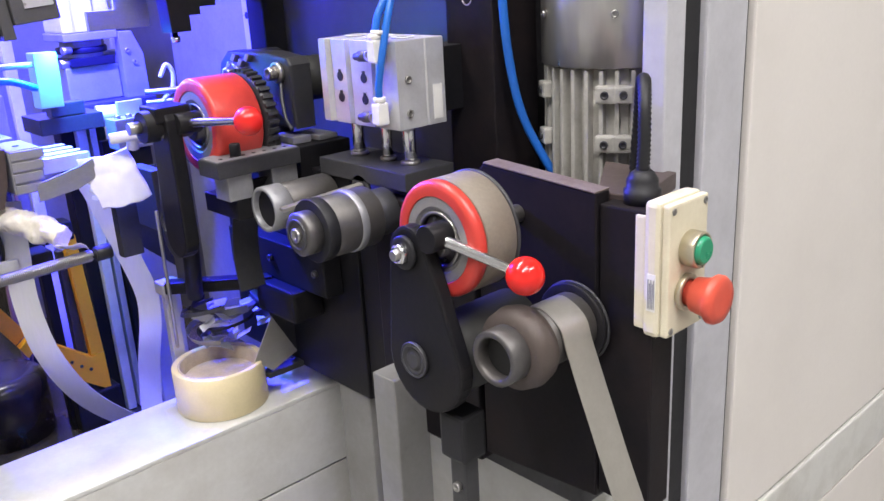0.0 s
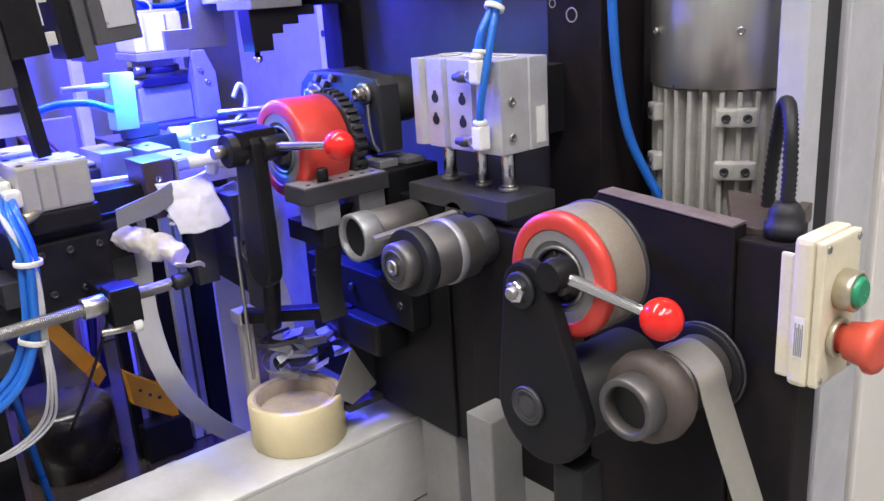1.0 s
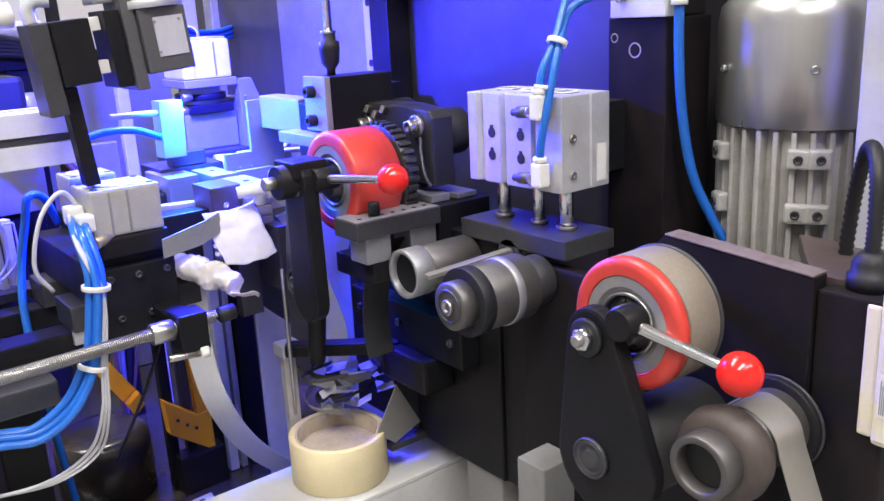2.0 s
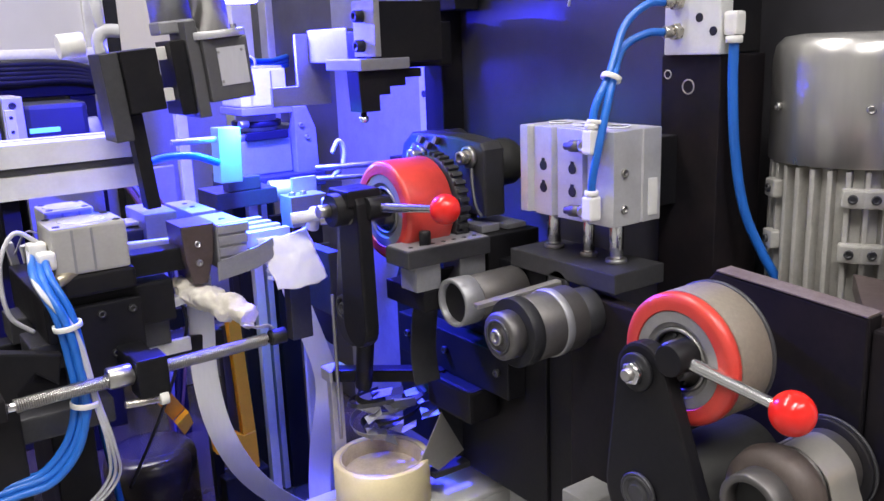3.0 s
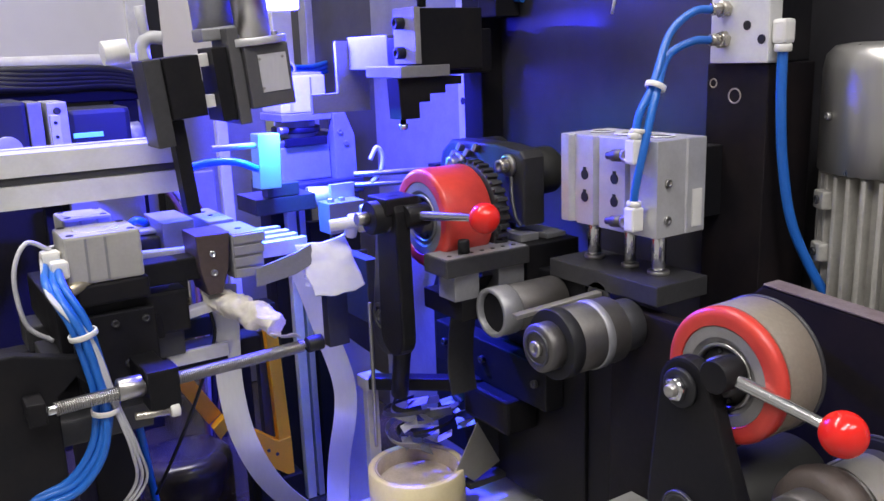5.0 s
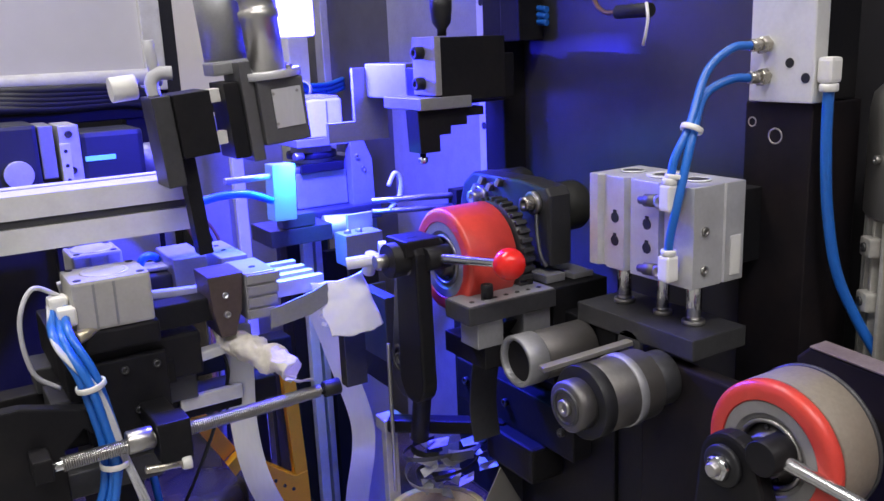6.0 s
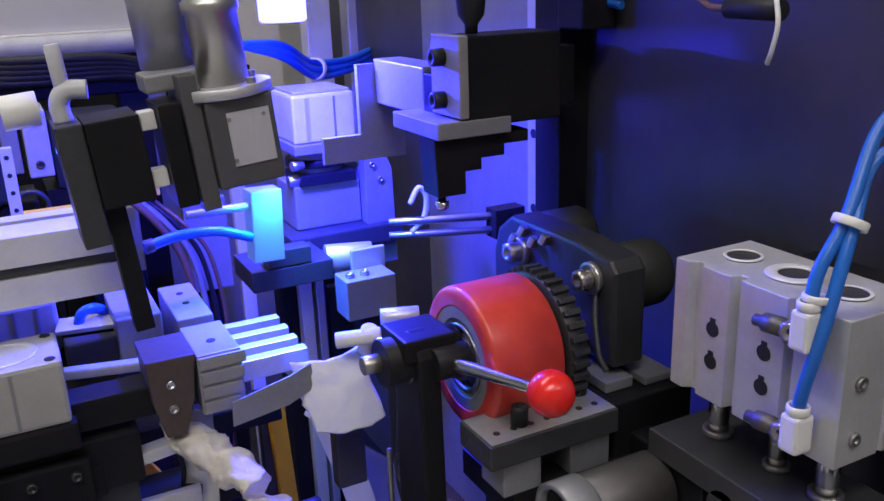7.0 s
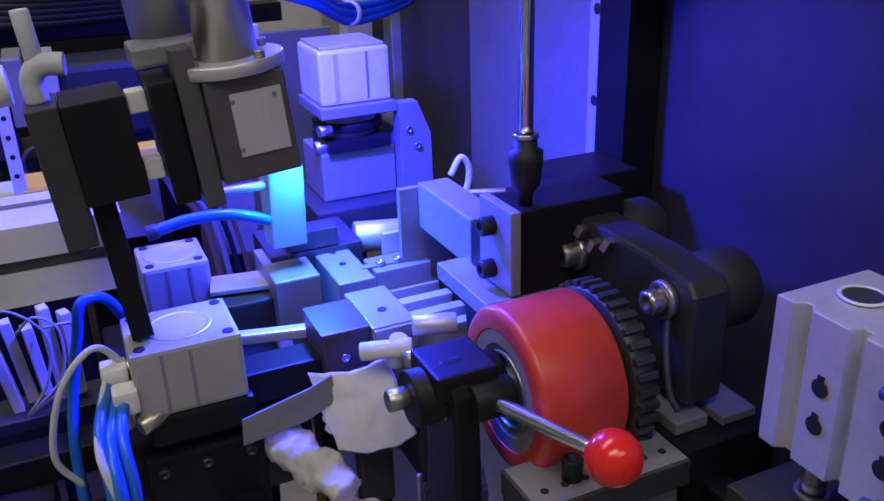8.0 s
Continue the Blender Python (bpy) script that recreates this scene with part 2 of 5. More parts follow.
def band(bm, pts, across, width, thick, steps=8):
    """A flat strip along pts, its width along the direction across."""
    path = smooth_path(pts, steps)
    a = Vector(across).normalized()
    rows = []
    for i, p in enumerate(path):
        w = (path[min(i + 1, len(path) - 1)] - path[max(i - 1, 0)]).normalized()
        n = w.cross(a).normalized()
        s = n.cross(w).normalized()
        rows.append([bm.verts.new(p + s * (width / 2) * i1 + n * (thick / 2) * i2) for i1, i2 in ((-1, -1), (1, -1), (1, 1), (-1, 1))])
    for p, q in zip(rows, rows[1:]):
        for k in range(4):
            bm.faces.new((p[k], p[(k + 1) % 4], q[(k + 1) % 4], q[k])).smooth = k in (0, 2)
        for k in range(4):
            bm.edges.get((p[k], q[k])).smooth = False
    bm.faces.new(list(reversed(rows[0])))
    bm.faces.new(rows[-1])
    return bm


def slab(bm, outline, axis, d0, d1, bev=0.0008):
    """A plate: an outline in the two other axes, from d0 to d1 along the axis."""
    def at(u, v, d):
        return {"x": (d, u, v), "y": (u, d, v), "z": (u, v, d)}[axis]
    lo = [bm.verts.new(at(u, v, d0)) for u, v in outline]
    hi = [bm.verts.new(at(u, v, d1)) for u, v in outline]
    n = len(lo)
    fs = [bm.faces.new(list(reversed(lo))), bm.faces.new(hi)]
    for k in range(n):
        fs.append(bm.faces.new((lo[k], lo[(k + 1) % n], hi[(k + 1) % n], hi[k])))
    bmesh.ops.recalc_face_normals(bm, faces=fs)
    if bev:
        bmesh.ops.bevel(bm, geom=list({e for f in fs[:2] for e in f.edges}), offset=bev, segments=2, affect="EDGES", profile=0.6)
    return bm


def arc(cy, cz, r, a0, a1, n=10):
    return [(cy + r * math.cos(radians(a0 + (a1 - a0) * k / n)), cz + r * math.sin(radians(a0 + (a1 - a0) * k / n))) for k in range(n + 1)]


def ball(bm, c, r, seg=28):
    got = bmesh.ops.create_uvsphere(bm, u_segments=seg, v_segments=seg // 2, radius=r)
    bmesh.ops.translate(bm, vec=Vector(c), verts=got["verts"])
    for f in bm.faces:
        f.smooth = True
    return bm


def hexnut(bm, a, b, r, bore=0.5):
    n = (Vector(b) - Vector(a)).length
    return lathe(bm, a, b, [(0, r * 0.92), (n * 0.15, r), (n * 0.85, r), (n, r * 0.92), (n, r * bore), (n * 0.5, r * bore * 0.98)], 6)


def capscrew(bm, a, way, r=0.004, h=0.005):
    """A socket cap screw head standing on a, along way."""
    a, w = Vector(a), Vector(way).normalized()
    return lathe(bm, a, a + w, [(0, r), (h * 0.85, r), (h, r * 0.9), (h, r * 0.5), (h * 0.45, r * 0.48)], 16)


ORIGIN = {}


def finish(name, bm, material, origin=(0, 0, 0)):
    bmesh.ops.translate(bm, vec=-Vector(origin), verts=bm.verts)
    me = bpy.data.meshes.new(name)
    bm.normal_update()
    bm.to_mesh(me)
    bm.free()
    me.materials.append(material)
    return new(name, me)


def part(name, bm, material, parent, label=""):
    """Links a bmesh, given in world metres, as one part of a thing or of a part."""
    o = ORIGIN[parent.name]
    ob = finish(name, bm, material, o)
    ob.parent = parent
    ORIGIN[ob.name] = o
    if label:
        ob["label"] = label
    return ob


def thing(name, at, label, category, group="", kind=""):
    ob = new(name)
    ob.empty_display_size = 0.02
    ob.location = at
    ORIGIN[ob.name] = at
    return tagged(ob, label, category, group, kind)


def solid(name, bm, material, label, category, at=(0, 0, 0), group="", kind=""):
    ob = finish(name, bm, material, at)
    ob.location = at
    ORIGIN[ob.name] = at
    return tagged(ob, label, category, group, kind)


def setting(name, bm, material, label="", category=""):
    return solid(name, bm, material, label, category, kind="structure")


# ---- the hall and the machine's frame ----
setting("floor", box(bm_new(), -4, 4, -4, 5, -0.1, 0, 0), FLOOR, "grey concrete hall floor", "floor")
# unseen shell, assumed, to close the room and bounce the lamp light
setting("ceiling", box(bm_new(), -4, 4, -4, 5, 3.7, 3.8, 0), HALLWALL, "assumed pale hall ceiling, out of view", "ceiling")
setting("wall_north", box(bm_new(), -4, 4, 5, 5.1, 0, 3.7, 0), HALLWALL, "assumed pale hall wall, out of view", "wall")
setting("wall_south", box(bm_new(), -4, 4, -4.1, -4, 0, 3.7, 0), HALLWALL, "assumed pale hall wall, out of view", "wall")
setting("wall_west", box(bm_new(), -4.1, -4, -4, 5, 0, 3.7, 0), HALLWALL, "assumed pale hall wall, out of view", "wall")
setting("wall_east", box(bm_new(), 4, 4.1, -4, 5, 0, 3.7, 0), HALLWALL, "assumed pale hall wall, out of view", "wall")
# bodies for the assumed lamps, out of view
for cx, cy in ((-0.9, -0.6), (0.6, -1.6), (-0.5, 1.5)):
    lamp = thing("ceiling_lamp", (cx, cy, 3.7), "assumed white ceiling strip lamp out of view, lit", "lamp", "hall lamps")
    part("housing", box(bm_new(), cx - 1.25, cx + 1.25, cy - 0.3, cy + 0.3, 3.62, 3.7, 0.01), WHITEPL, lamp)
    part("diffuser", box(bm_new(), cx - 1.2, cx + 1.2, cy - 0.25, cy + 0.25, 3.6, 3.622, 0.004), LAMPFACE, lamp, "glowing white diffuser")

setting("machine_bed", box(bm_new(), -0.9, 1.3, 0.785, 2.4, 0.0, 0.685, 0.004), BED, "oily black machine bed", "bed")
setting("bed_front_panel", box(bm_new(), -0.9, 0.556, 0.7775, 0.7845, 0.0, 0.6835, 0.002), PAINT, "grey painted front panel", "panel")
setting("back_wall", slab(bm_new(), [(0.62, 0.8155), (0.902, 0.8155), (0.902, 0.686), (1.66, 0.686), (1.66, 2.2), (0.62, 2.2)], "x", 0.638, 0.65, 0.001), WALL, "dark sheet-metal back wall in blue lamp light", "wall")
setting("recess_wall", box(bm_new(), 0.72, 0.735, 0.39, 0.6395, 0.686, 2.2, 0.002), WALL, "dark sheet-metal wall behind the column", "wall")
setting("recess_side", box(bm_new(), 0.6505, 0.7195, 0.628, 0.638, 0.8155, 2.2, 0.002), WALL, "dark sheet-metal return beside the column", "wall")
setting("cabinet_panel", box(bm_new(), 0.716, 2.6, 0.372, 0.39, 0.686, 2.2, 0.003), PANEL, "plain light cabinet panel", "panel")
setting("cabinet_rail", box(bm_new(), 0.716, 2.6, 0.370, 0.39, 0.605, 0.682, 0.003), PAINT, "pale rail below the cabinet panel", "rail")
setting("cabinet_lower_panel", box(bm_new(), 0.716, 2.6, 0.372, 0.39, 0.0, 0.600, 0.003), PANEL, "plain light lower cabinet panel", "panel")
setting("door_frame_strip", box(bm_new(), 0.592, 0.618, 0.378, 0.40, 0.0, 2.2, 0.002), STRIPGREY, "grey door frame strip", "frame")
# flush black strip stands for the dark gap beside the post
setting("door_seal", box(bm_new(), 0.6185, 0.6425, 0.3805, 0.40, 0.0, 2.2, 0.001), RUBBER, "black strip standing for the dark gap in the door frame", "seal")
setting("door_post", box(bm_new(), 0.643, 0.706, 0.374, 0.40, 0.0, 2.2, 0.003), STRIPGREY, "light grey corner post", "post")
# another black strip put in for the dark gap before the panel
setting("panel_seal", box(bm_new(), 0.7065, 0.7155, 0.379, 0.395, 0.0, 2.2, 0.001), RUBBER, "thin black strip standing for the dark gap beside the panel", "seal")
setting("machine_lower_panel", box(bm_new(), 0.56, 0.58, 0.405, 0.679, 0.0, 0.789, 0.002), PAINT, "grey painted lower machine panel", "panel")
setting("machine_shelf", box(bm_new(), 0.53, 0.72, 0.41, 0.90, 0.79, 0.815, 0.002), DARK, "dark grey steel machine shelf", "shelf")

# grey beam along the front
beam = thing("support_beam", (0.1, 0.81, 0.0), "grey-white painted steel box beam, stained, blue-lit on top", "beam", kind="structure")
part("top_plate", box(bm_new(), -0.9, 0.556, 0.776, 0.888, 0.784, 0.790, 0.002), PAINT, beam)
part("front_plate", box(bm_new(), -0.9, 0.556, 0.7765, 0.784, 0.686, 0.784, 0.001), PAINT, beam)
part("rear_plate", box(bm_new(), -0.9, 0.556, 0.880, 0.8875, 0.686, 0.784, 0.001), PAINT, beam)
post = thing("steel_post", (0.5, 0.59, 0.0), "dull grey steel post under the black arm", "post", kind="structure")
part("upright", box(bm_new(), 0.46, 0.5, 0.575, 0.608, 0.0, 0.885, 0.002), DULLGREY, post)
post2 = thing("steel_post", (0.5, 0.66, 0.0), "dark grey steel post beside the beam", "post", kind="structure")
part("upright", box(bm_new(), 0.506, 0.529, 0.68, 0.735, 0.0, 0.83, 0.002), DULLGREY, post2)

# ---- mounting plates ----
pl = thing("mounting_plate", (0.51, 0.42, 0.815), "worn black steel mounting plate with brown scuffs", "plate")
part("plate", slab(bm_new(), [(0.373, 0.835), (0.497, 0.825), (0.497, 1.088), (0.488, 1.097), (0.373, 1.089)], "x", 0.500, 0.516, 0.002), BLACKPLATE, pl)
part("worn_edge", slab(bm_new(), [(0.374, 1.0893), (0.487, 1.0972), (0.487, 1.0984), (0.374, 1.0905)], "x", 0.4992, 0.5168, 0.0003), WORN, pl, "scuffed rusty top edge")
part("side_block", box(bm_new(), 0.502, 0.530, 0.325, 0.372, 0.84, 1.082, 0.002), BLACKPLATE, pl)
part("top_gusset", slab(bm_new(), [(0.52, 0.350), (0.6, 0.371), (0.6, 0.44), (0.5165, 0.385)], "z", 1.072, 1.086, 0.001), BROWN, pl, "rust-brown gusset")
part("scuff", lathe(bm_new(), (0.4992, 0.392, 1.005), (0.51, 0.392, 1.005), [(0, 0.006), (0.002, 0.006)], 12), BROWN, pl, "brown scuffed boss")
pl2 = thing("mounting_plate", (0.5, 0.57, 0.8), "black steel plate behind the arm", "plate")
part("plate", box(bm_new(), 0.4965, 0.512, 0.500, 0.635, 0.8155, 1.05, 0.002), BLACKPLATE, pl2)
# black strip added to stop blue light leaking between the plates
part("filler", box(bm_new(), 0.505, 0.513, 0.6355, 0.6715, 0.8155, 1.03, 0.001), BLACK, pl2)
pl3 = thing("mounting_plate", (0.51, 0.79, 0.8), "black steel plate behind the rollers", "plate")
part("plate", slab(bm_new(), [(0.672, 0.815), (0.93, 0.815), (0.93, 1.0), (0.90, 1.06), (0.672, 1.06)], "x", 0.5015, 0.518, 0.002), BLACK, pl3)
part("step", box(bm_new(), 0.478, 0.5, 0.70, 0.89, 0.93, 0.975, 0.002), BLACK, pl3)
for yy, zz in ((0.715, 0.955), (0.80, 0.955), (0.87, 0.955)):
    part("cap_screw", capscrew(bm_new(), (0.478, yy, zz), (-1, 0, 0), 0.004, 0.004), DARK, pl3)
shelf_leg = thing("steel_post", (0.5, 0.66, 0.7), "thin grey steel edge beside the black plate", "post", kind="structure")
part("upright", box(bm_new(), 0.52, 0.53, 0.655, 0.664, 0.816, 1.0, 0.001), DARK, shelf_leg)


# ---- wheels ----
def wheel(name, x0, x1, cy, cz, r, tread, label):
    """A polyurethane wheel on an axle along x, with a steel hub and its screws."""
    w = thing(name, (0.5 * (x0 + x1), cy, cz), label, "wheel", "rubber drive wheels")
    n = x1 - x0
    side = n if tread is RED else min(0.010, n * 0.25)
    part("side_ring", lathe(bm_new(), (x0, cy, cz), (x1, cy, cz), [(side, r * 0.72), (0.001, r * 0.732), (0.0001, r * 0.742), (0.0, r * 0.755), (0.0, r - 0.0055), (0.0001, r - 0.0042), (0.0009, r - 0.0018), (0.0026, r - 0.0004), (0.004, r), (side - 0.002, r), (side, r - 0.002), (side, r * 0.7)], 72, False), RED, w, "red polyurethane tyre")
    if tread is not RED:
        part("tread", ring(bm_new(), (x0 + side - 0.0002, cy, cz), (x1, cy, cz), r + 0.0001, r * 0.6, 72, 0.0006), tread, w)
    part("rim", lathe(bm_new(), (x0, cy, cz), (x1, cy, cz), [(0.012, r * 0.735), (0.0012, r * 0.735), (0.0008, r * 0.73), (0.0008, r * 0.715), (0.0010, r * 0.575), (0.0010, r * 0.56), (0.0024, r * 0.553), (0.0024, r * 0.505), (0.0030, r * 0.495), (0.008, r * 0.48)], 64, False), HUBGREY, w, "dusty grey hub face")
    part("web", rod(bm_new(), (x0 + 0.007, cy, cz), (x1 - 0.004, cy, cz), r * 0.73, 48), ALUDARK, w)
    part("hub_ring", ring(bm_new(), (x0 + 0.0012, cy, cz), (x0 + 0.006, cy, cz), r * 0.49, r * 0.43, 48, 0.0006), STEEL, w, "bright hub ring")
    hub = part("hub", lathe(bm_new(), (x0 - 0.004, cy, cz), (x1, cy, cz), [(0, r * 0.27), (0.002, r * 0.3), (0.008, r * 0.3), (0.009, r * 0.42), (0.014, r * 0.42)], 40), OILSTEEL, w)
    for k in range(6):
        a = radians(60 * k + 15)
        part("hub_screw", capscrew(bm_new(), (x0 + 0.0045, cy + r * 0.36 * math.cos(a), cz + r * 0.36 * math.sin(a)), (-1, 0, 0), 0.0016, 0.0015), DARK, hub)
    return w


wheel_r = wheel("contact_roller", 0.412, 0.451, 0.4505, 1.0615, 0.0442, TREAD, "red-sided drive wheel with a worn tan tread")
part("back_flange", ring(bm_new(), (0.4515, 0.4505, 1.0615), (0.4545, 0.4505, 1.0615), 0.0452, 0.02, 64), DARK, wheel_r)
wheel_l = wheel("contact_roller", 0.408, 0.459, 0.797, 1.112, 0.047, RED, "red polyurethane drive wheel under the blue lamp")
teeth = bm_new()
ring(teeth, (0.463, 0.797, 1.112), (0.476, 0.797, 1.112), 0.0468, 0.02, 64, 0.001)
part("sprocket_disc", teeth, CAST, wheel_l)
for k in range(36):
    a = radians(10 * k)
    m = pose(0.4695, 0.797 + 0.0476 * math.cos(a), 1.112 + 0.0476 * math.sin(a), 10 * k, 0, 0)
    part("sprocket_tooth", obox(bm_new(), m, 0.012, 0.005, 0.0042, 0.0006), CAST, wheel_l)
for cy, cz, r0 in ((0.4505, 1.0615, 0.012), (0.797, 1.112, 0.012)):
    solid("drive_shaft", rod(bm_new(), (0.37 if cy > 0.6 else 0.398, cy, cz), (0.53, cy, cz), r0 * 0.62), OILSTEEL, "oily steel shaft through the red roller", "shaft", (0.5, cy, cz))


def lever(a, b, label):
    """A clamping lever with a red ball knob."""
    a, b = Vector(a), Vector(b)
    t = thing("clamping_lever", tuple(a), label, "lever", "clamping levers")
    w = (b - a).normalized()
    part("stem", lathe(bm_new(), a, b, [(0, 0.0042), (0.012, 0.0044), ((b - a).length - 0.014, 0.0036), ((b - a).length, 0.0036)], 20), CHROME, t, "bright chrome stem")
    part("ball_knob", ball(bm_new(), b + w * 0.001, 0.0136), KNOB, t, "glossy red ball knob")
    part("boss", rod(bm_new(), a + Vector((-0.010, 0, 0)), a + Vector((0.014, 0, 0)), 0.0105), BLACK, t)
    return t


lever((0.404, 0.442, 1.068), (0.421, 0.3735, 1.0495), "chrome lever with a glossy red ball knob on the wheel arm")
lever((0.392, 0.783, 1.1195), (0.417, 0.708, 1.1245), "chrome lever with a glossy red ball knob beside the red wheel")

# front arm of the near wheel
arm = thing("swing_bracket", (0.39, 0.46, 0.93), "black dog-bone shaped steel arm holding the wheel", "arm")
out = arc(0.467, 1.052, 0.0205, 10, 165) + arc(0.4555, 0.967, 0.041, 172, 372, 16)
part("plate", slab(bm_new(), out, "x", 0.397, 0.4095, 0.0025), BLACK, arm)
part("pivot_washer", ring(bm_new(), (0.393, 0.468, 1.053), (0.397, 0.468, 1.053), 0.013, 0.006, 32), RUBBER, arm)
part("pivot_nut", hexnut(bm_new(), (0.397, 0.468, 1.053), (0.388, 0.468, 1.053), 0.0082, 0.35), CHROME, arm, "bright hexagon nut")
part("pivot_stud", rod(bm_new(), (0.392, 0.468, 1.053), (0.384, 0.468, 1.053), 0.0042), STEEL, arm)
part("lower_bearing", lathe(bm_new(), (0.397, 0.465, 0.967), (0.390, 0.465, 0.967), [(0, 0.0125), (0.003, 0.0125), (0.0035, 0.0105), (0.002, 0.010), (0.002, 0.0075), (0.004, 0.006)], 32), DARK, arm)
part("bearing_ring", ring(bm_new(), (0.397, 0.465, 0.967), (0.3937, 0.465, 0.967), 0.0145, 0.0125, 36, 0.0005), DARK, arm, "worn bearing ring")
roller_b = solid("press_roller", lathe(bm_new(), (0.40, 0.452, 0.966), (0.5, 0.452, 0.966), [(0, 0.018), (0.002, 0.031), (0.05, 0.032), (0.094, 0.032), (0.096, 0.018)], 48), OLIVE, "dull black press roller behind the arm", "roller", (0.45, 0.45, 0.966))
bolt = thing("hanging_bracket", (0.43, 0.44, 0.84), "dark bracket with bolts hanging under the arm", "bracket")
part("clamp", box(bm_new(), 0.405, 0.43, 0.425, 0.452, 0.885, 0.925, 0.003), RUBBER, bolt)
part("stem", box(bm_new(), 0.41, 0.425, 0.43, 0.447, 0.70, 0.886, 0.002), DARK, bolt)
for zz in (0.80, 0.84, 0.86):
    part("bolt", capscrew(bm_new(), (0.41, 0.438, zz), (-1, 0, 0), 0.004, 0.004), STEEL, bolt)

# far arm of the other wheel
arm2 = thing("swing_bracket", (0.38, 0.81, 0.95), "black upright steel arm holding the red wheel", "arm")
out = arc(0.800, 1.1185, 0.019, 0, 180) + arc(0.800, 1.005, 0.022, 180, 360)
part("plate", slab(bm_new(), out, "x", 0.372, 0.387, 0.0025), BLACK, arm2)
part("link", slab(bm_new(), arc(0.838, 1.085, 0.016, 0, 180) + arc(0.845, 0.992, 0.024, 180, 360), "x", 0.389, 0.402, 0.002), DARK, arm2)
part("hub", rod(bm_new(), (0.356, 0.803, 1.1185), (0.408, 0.803, 1.1185), 0.0155, 32), BLACK, arm2)
part("hub_pin", rod(bm_new(), (0.345, 0.806, 1.1185), (0.357, 0.806, 1.1185), 0.006), STEEL, arm2)
part("hub_clamp", box(bm_new(), 0.365, 0.40, 0.785, 0.822, 1.122, 1.137, 0.002), BLACK, arm2)
part("link_ring", ring(bm_new(), (0.389, 0.846, 1.008), (0.385, 0.846, 1.008), 0.0145, 0.0105, 36, 0.0006), DARK, arm2)
part("link_bolt", capscrew(bm_new(), (0.389, 0.846, 1.008), (-1, 0, 0), 0.007, 0.005), DARK, arm2)
part("post", rod(bm_new(), (0.405, 0.848, 0.92), (0.392, 0.812, 1.0), 0.009), BLACK, arm2)
part("base_bar", obox(bm_new(), pose(0.435, 0.845, 0.926, 0, 0, -40), 0.12, 0.018, 0.014, 0.003), BLACK, arm2)
part("base_block", box(bm_new(), 0.462, 0.501, 0.74, 0.815, 0.895, 0.930, 0.004), BLACK, arm2)

# ---- tool plate ----
tp = thing("tool_plate", (0.437, 0.748, 1.04), "grey steel tool plate with a row of holes and one bolt", "plate")
part("slab", box(bm_new(), 0.391, 0.484, 0.729, 0.767, 1.070, 1.086, 0.0012), DARK, tp, "grey steel slab")
# thin top skin in a paler grey than the slab
part("top_skin", box(bm_new(), 0.3925, 0.4825, 0.7305, 0.7655, 1.0862, 1.0868, 0), ALUDARK, tp, "thin paler grey top face")
for k in range(7):
    xx = 0.402 + 0.012 * k
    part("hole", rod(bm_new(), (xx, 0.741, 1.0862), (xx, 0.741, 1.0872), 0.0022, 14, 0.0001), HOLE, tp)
part("bolt", capscrew(bm_new(), (0.420, 0.744, 1.0868), (0, 0, 1), 0.0055, 0.012), RUBBER, tp, "black socket bolt")
part("bolt", capscrew(bm_new(), (0.474, 0.758, 1.0868), (0, 0, 1), 0.0055, 0.008), RUBBER, tp, "black socket bolt")
part("foot", box(bm_new(), 0.403, 0.43, 0.735, 0.762, 1.045, 1.0695, 0.001), ALUDARK, tp)
part("foot", box(bm_new(), 0.452, 0.482, 0.735, 0.762, 1.045, 1.0695, 0.001), ALUDARK, tp)
part("base", box(bm_new(), 0.41, 0.502, 0.735, 0.80, 1.025, 1.0445, 0.001), BLACK, tp)

sb = thing("stepped_block", (0.52, 0.77, 0.95), "black stepped steel block beside the red wheel", "block")
part("block", box(bm_new(), 0.488, 0.553, 0.738, 0.80, 0.99, 1.083, 0.0015), BLACK, sb)
part("step", box(bm_new(), 0.492, 0.514, 0.752, 0.792, 1.0835, 1.091, 0.001), ALUDARK, sb)
part("step", box(bm_new(), 0.521, 0.545, 0.748, 0.792, 1.0835, 1.089, 0.001), ALUDARK, sb)

# ---- gear bracket behind the red wheel ----
gb = thing("gear_bracket", (0.53, 0.83, 1.0), "black cast bracket with hex fittings and round bosses", "bracket")
part("casting", slab(bm_new(), [(0.757, 1.098), (0.80, 1.098), (0.81, 1.04), (0.905, 1.04), (0.905, 1.14), (0.898, 1.160), (0.880, 1.173), (0.80, 1.174), (0.763, 1.170), (0.757, 1.163)], "x", 0.500, 0.526, 0.003), CAST, gb)
part("boss", lathe(bm_new(), (0.5265, 0.794, 1.143), (0.60, 0.794, 1.143), [(0, 0.024), (0.034, 0.024), (0.039, 0.021), (0.041, 0.016)], 40), OLIVE, gb, "dull black round boss")
part("boss", lathe(bm_new(), (0.5265, 0.876, 1.150), (0.60, 0.876, 1.150), [(0, 0.022), (0.034, 0.022), (0.039, 0.019), (0.041, 0.015)], 40), OLIVE, gb, "dull black round boss")
for yy, zz, rr in ((0.778, 1.155, 0.0075), (0.864, 1.150, 0.0085)):
    part("hex_fitting", hexnut(bm_new(), (0.5, yy, zz), (0.486, yy, zz), rr, 0.45), BRASS, gb, "bright hexagon fitting")
    part("fitting_collar", ring(bm_new(), (0.5, yy, zz), (0.495, yy, zz), 0.011, 0.007, 28), STEEL, gb)
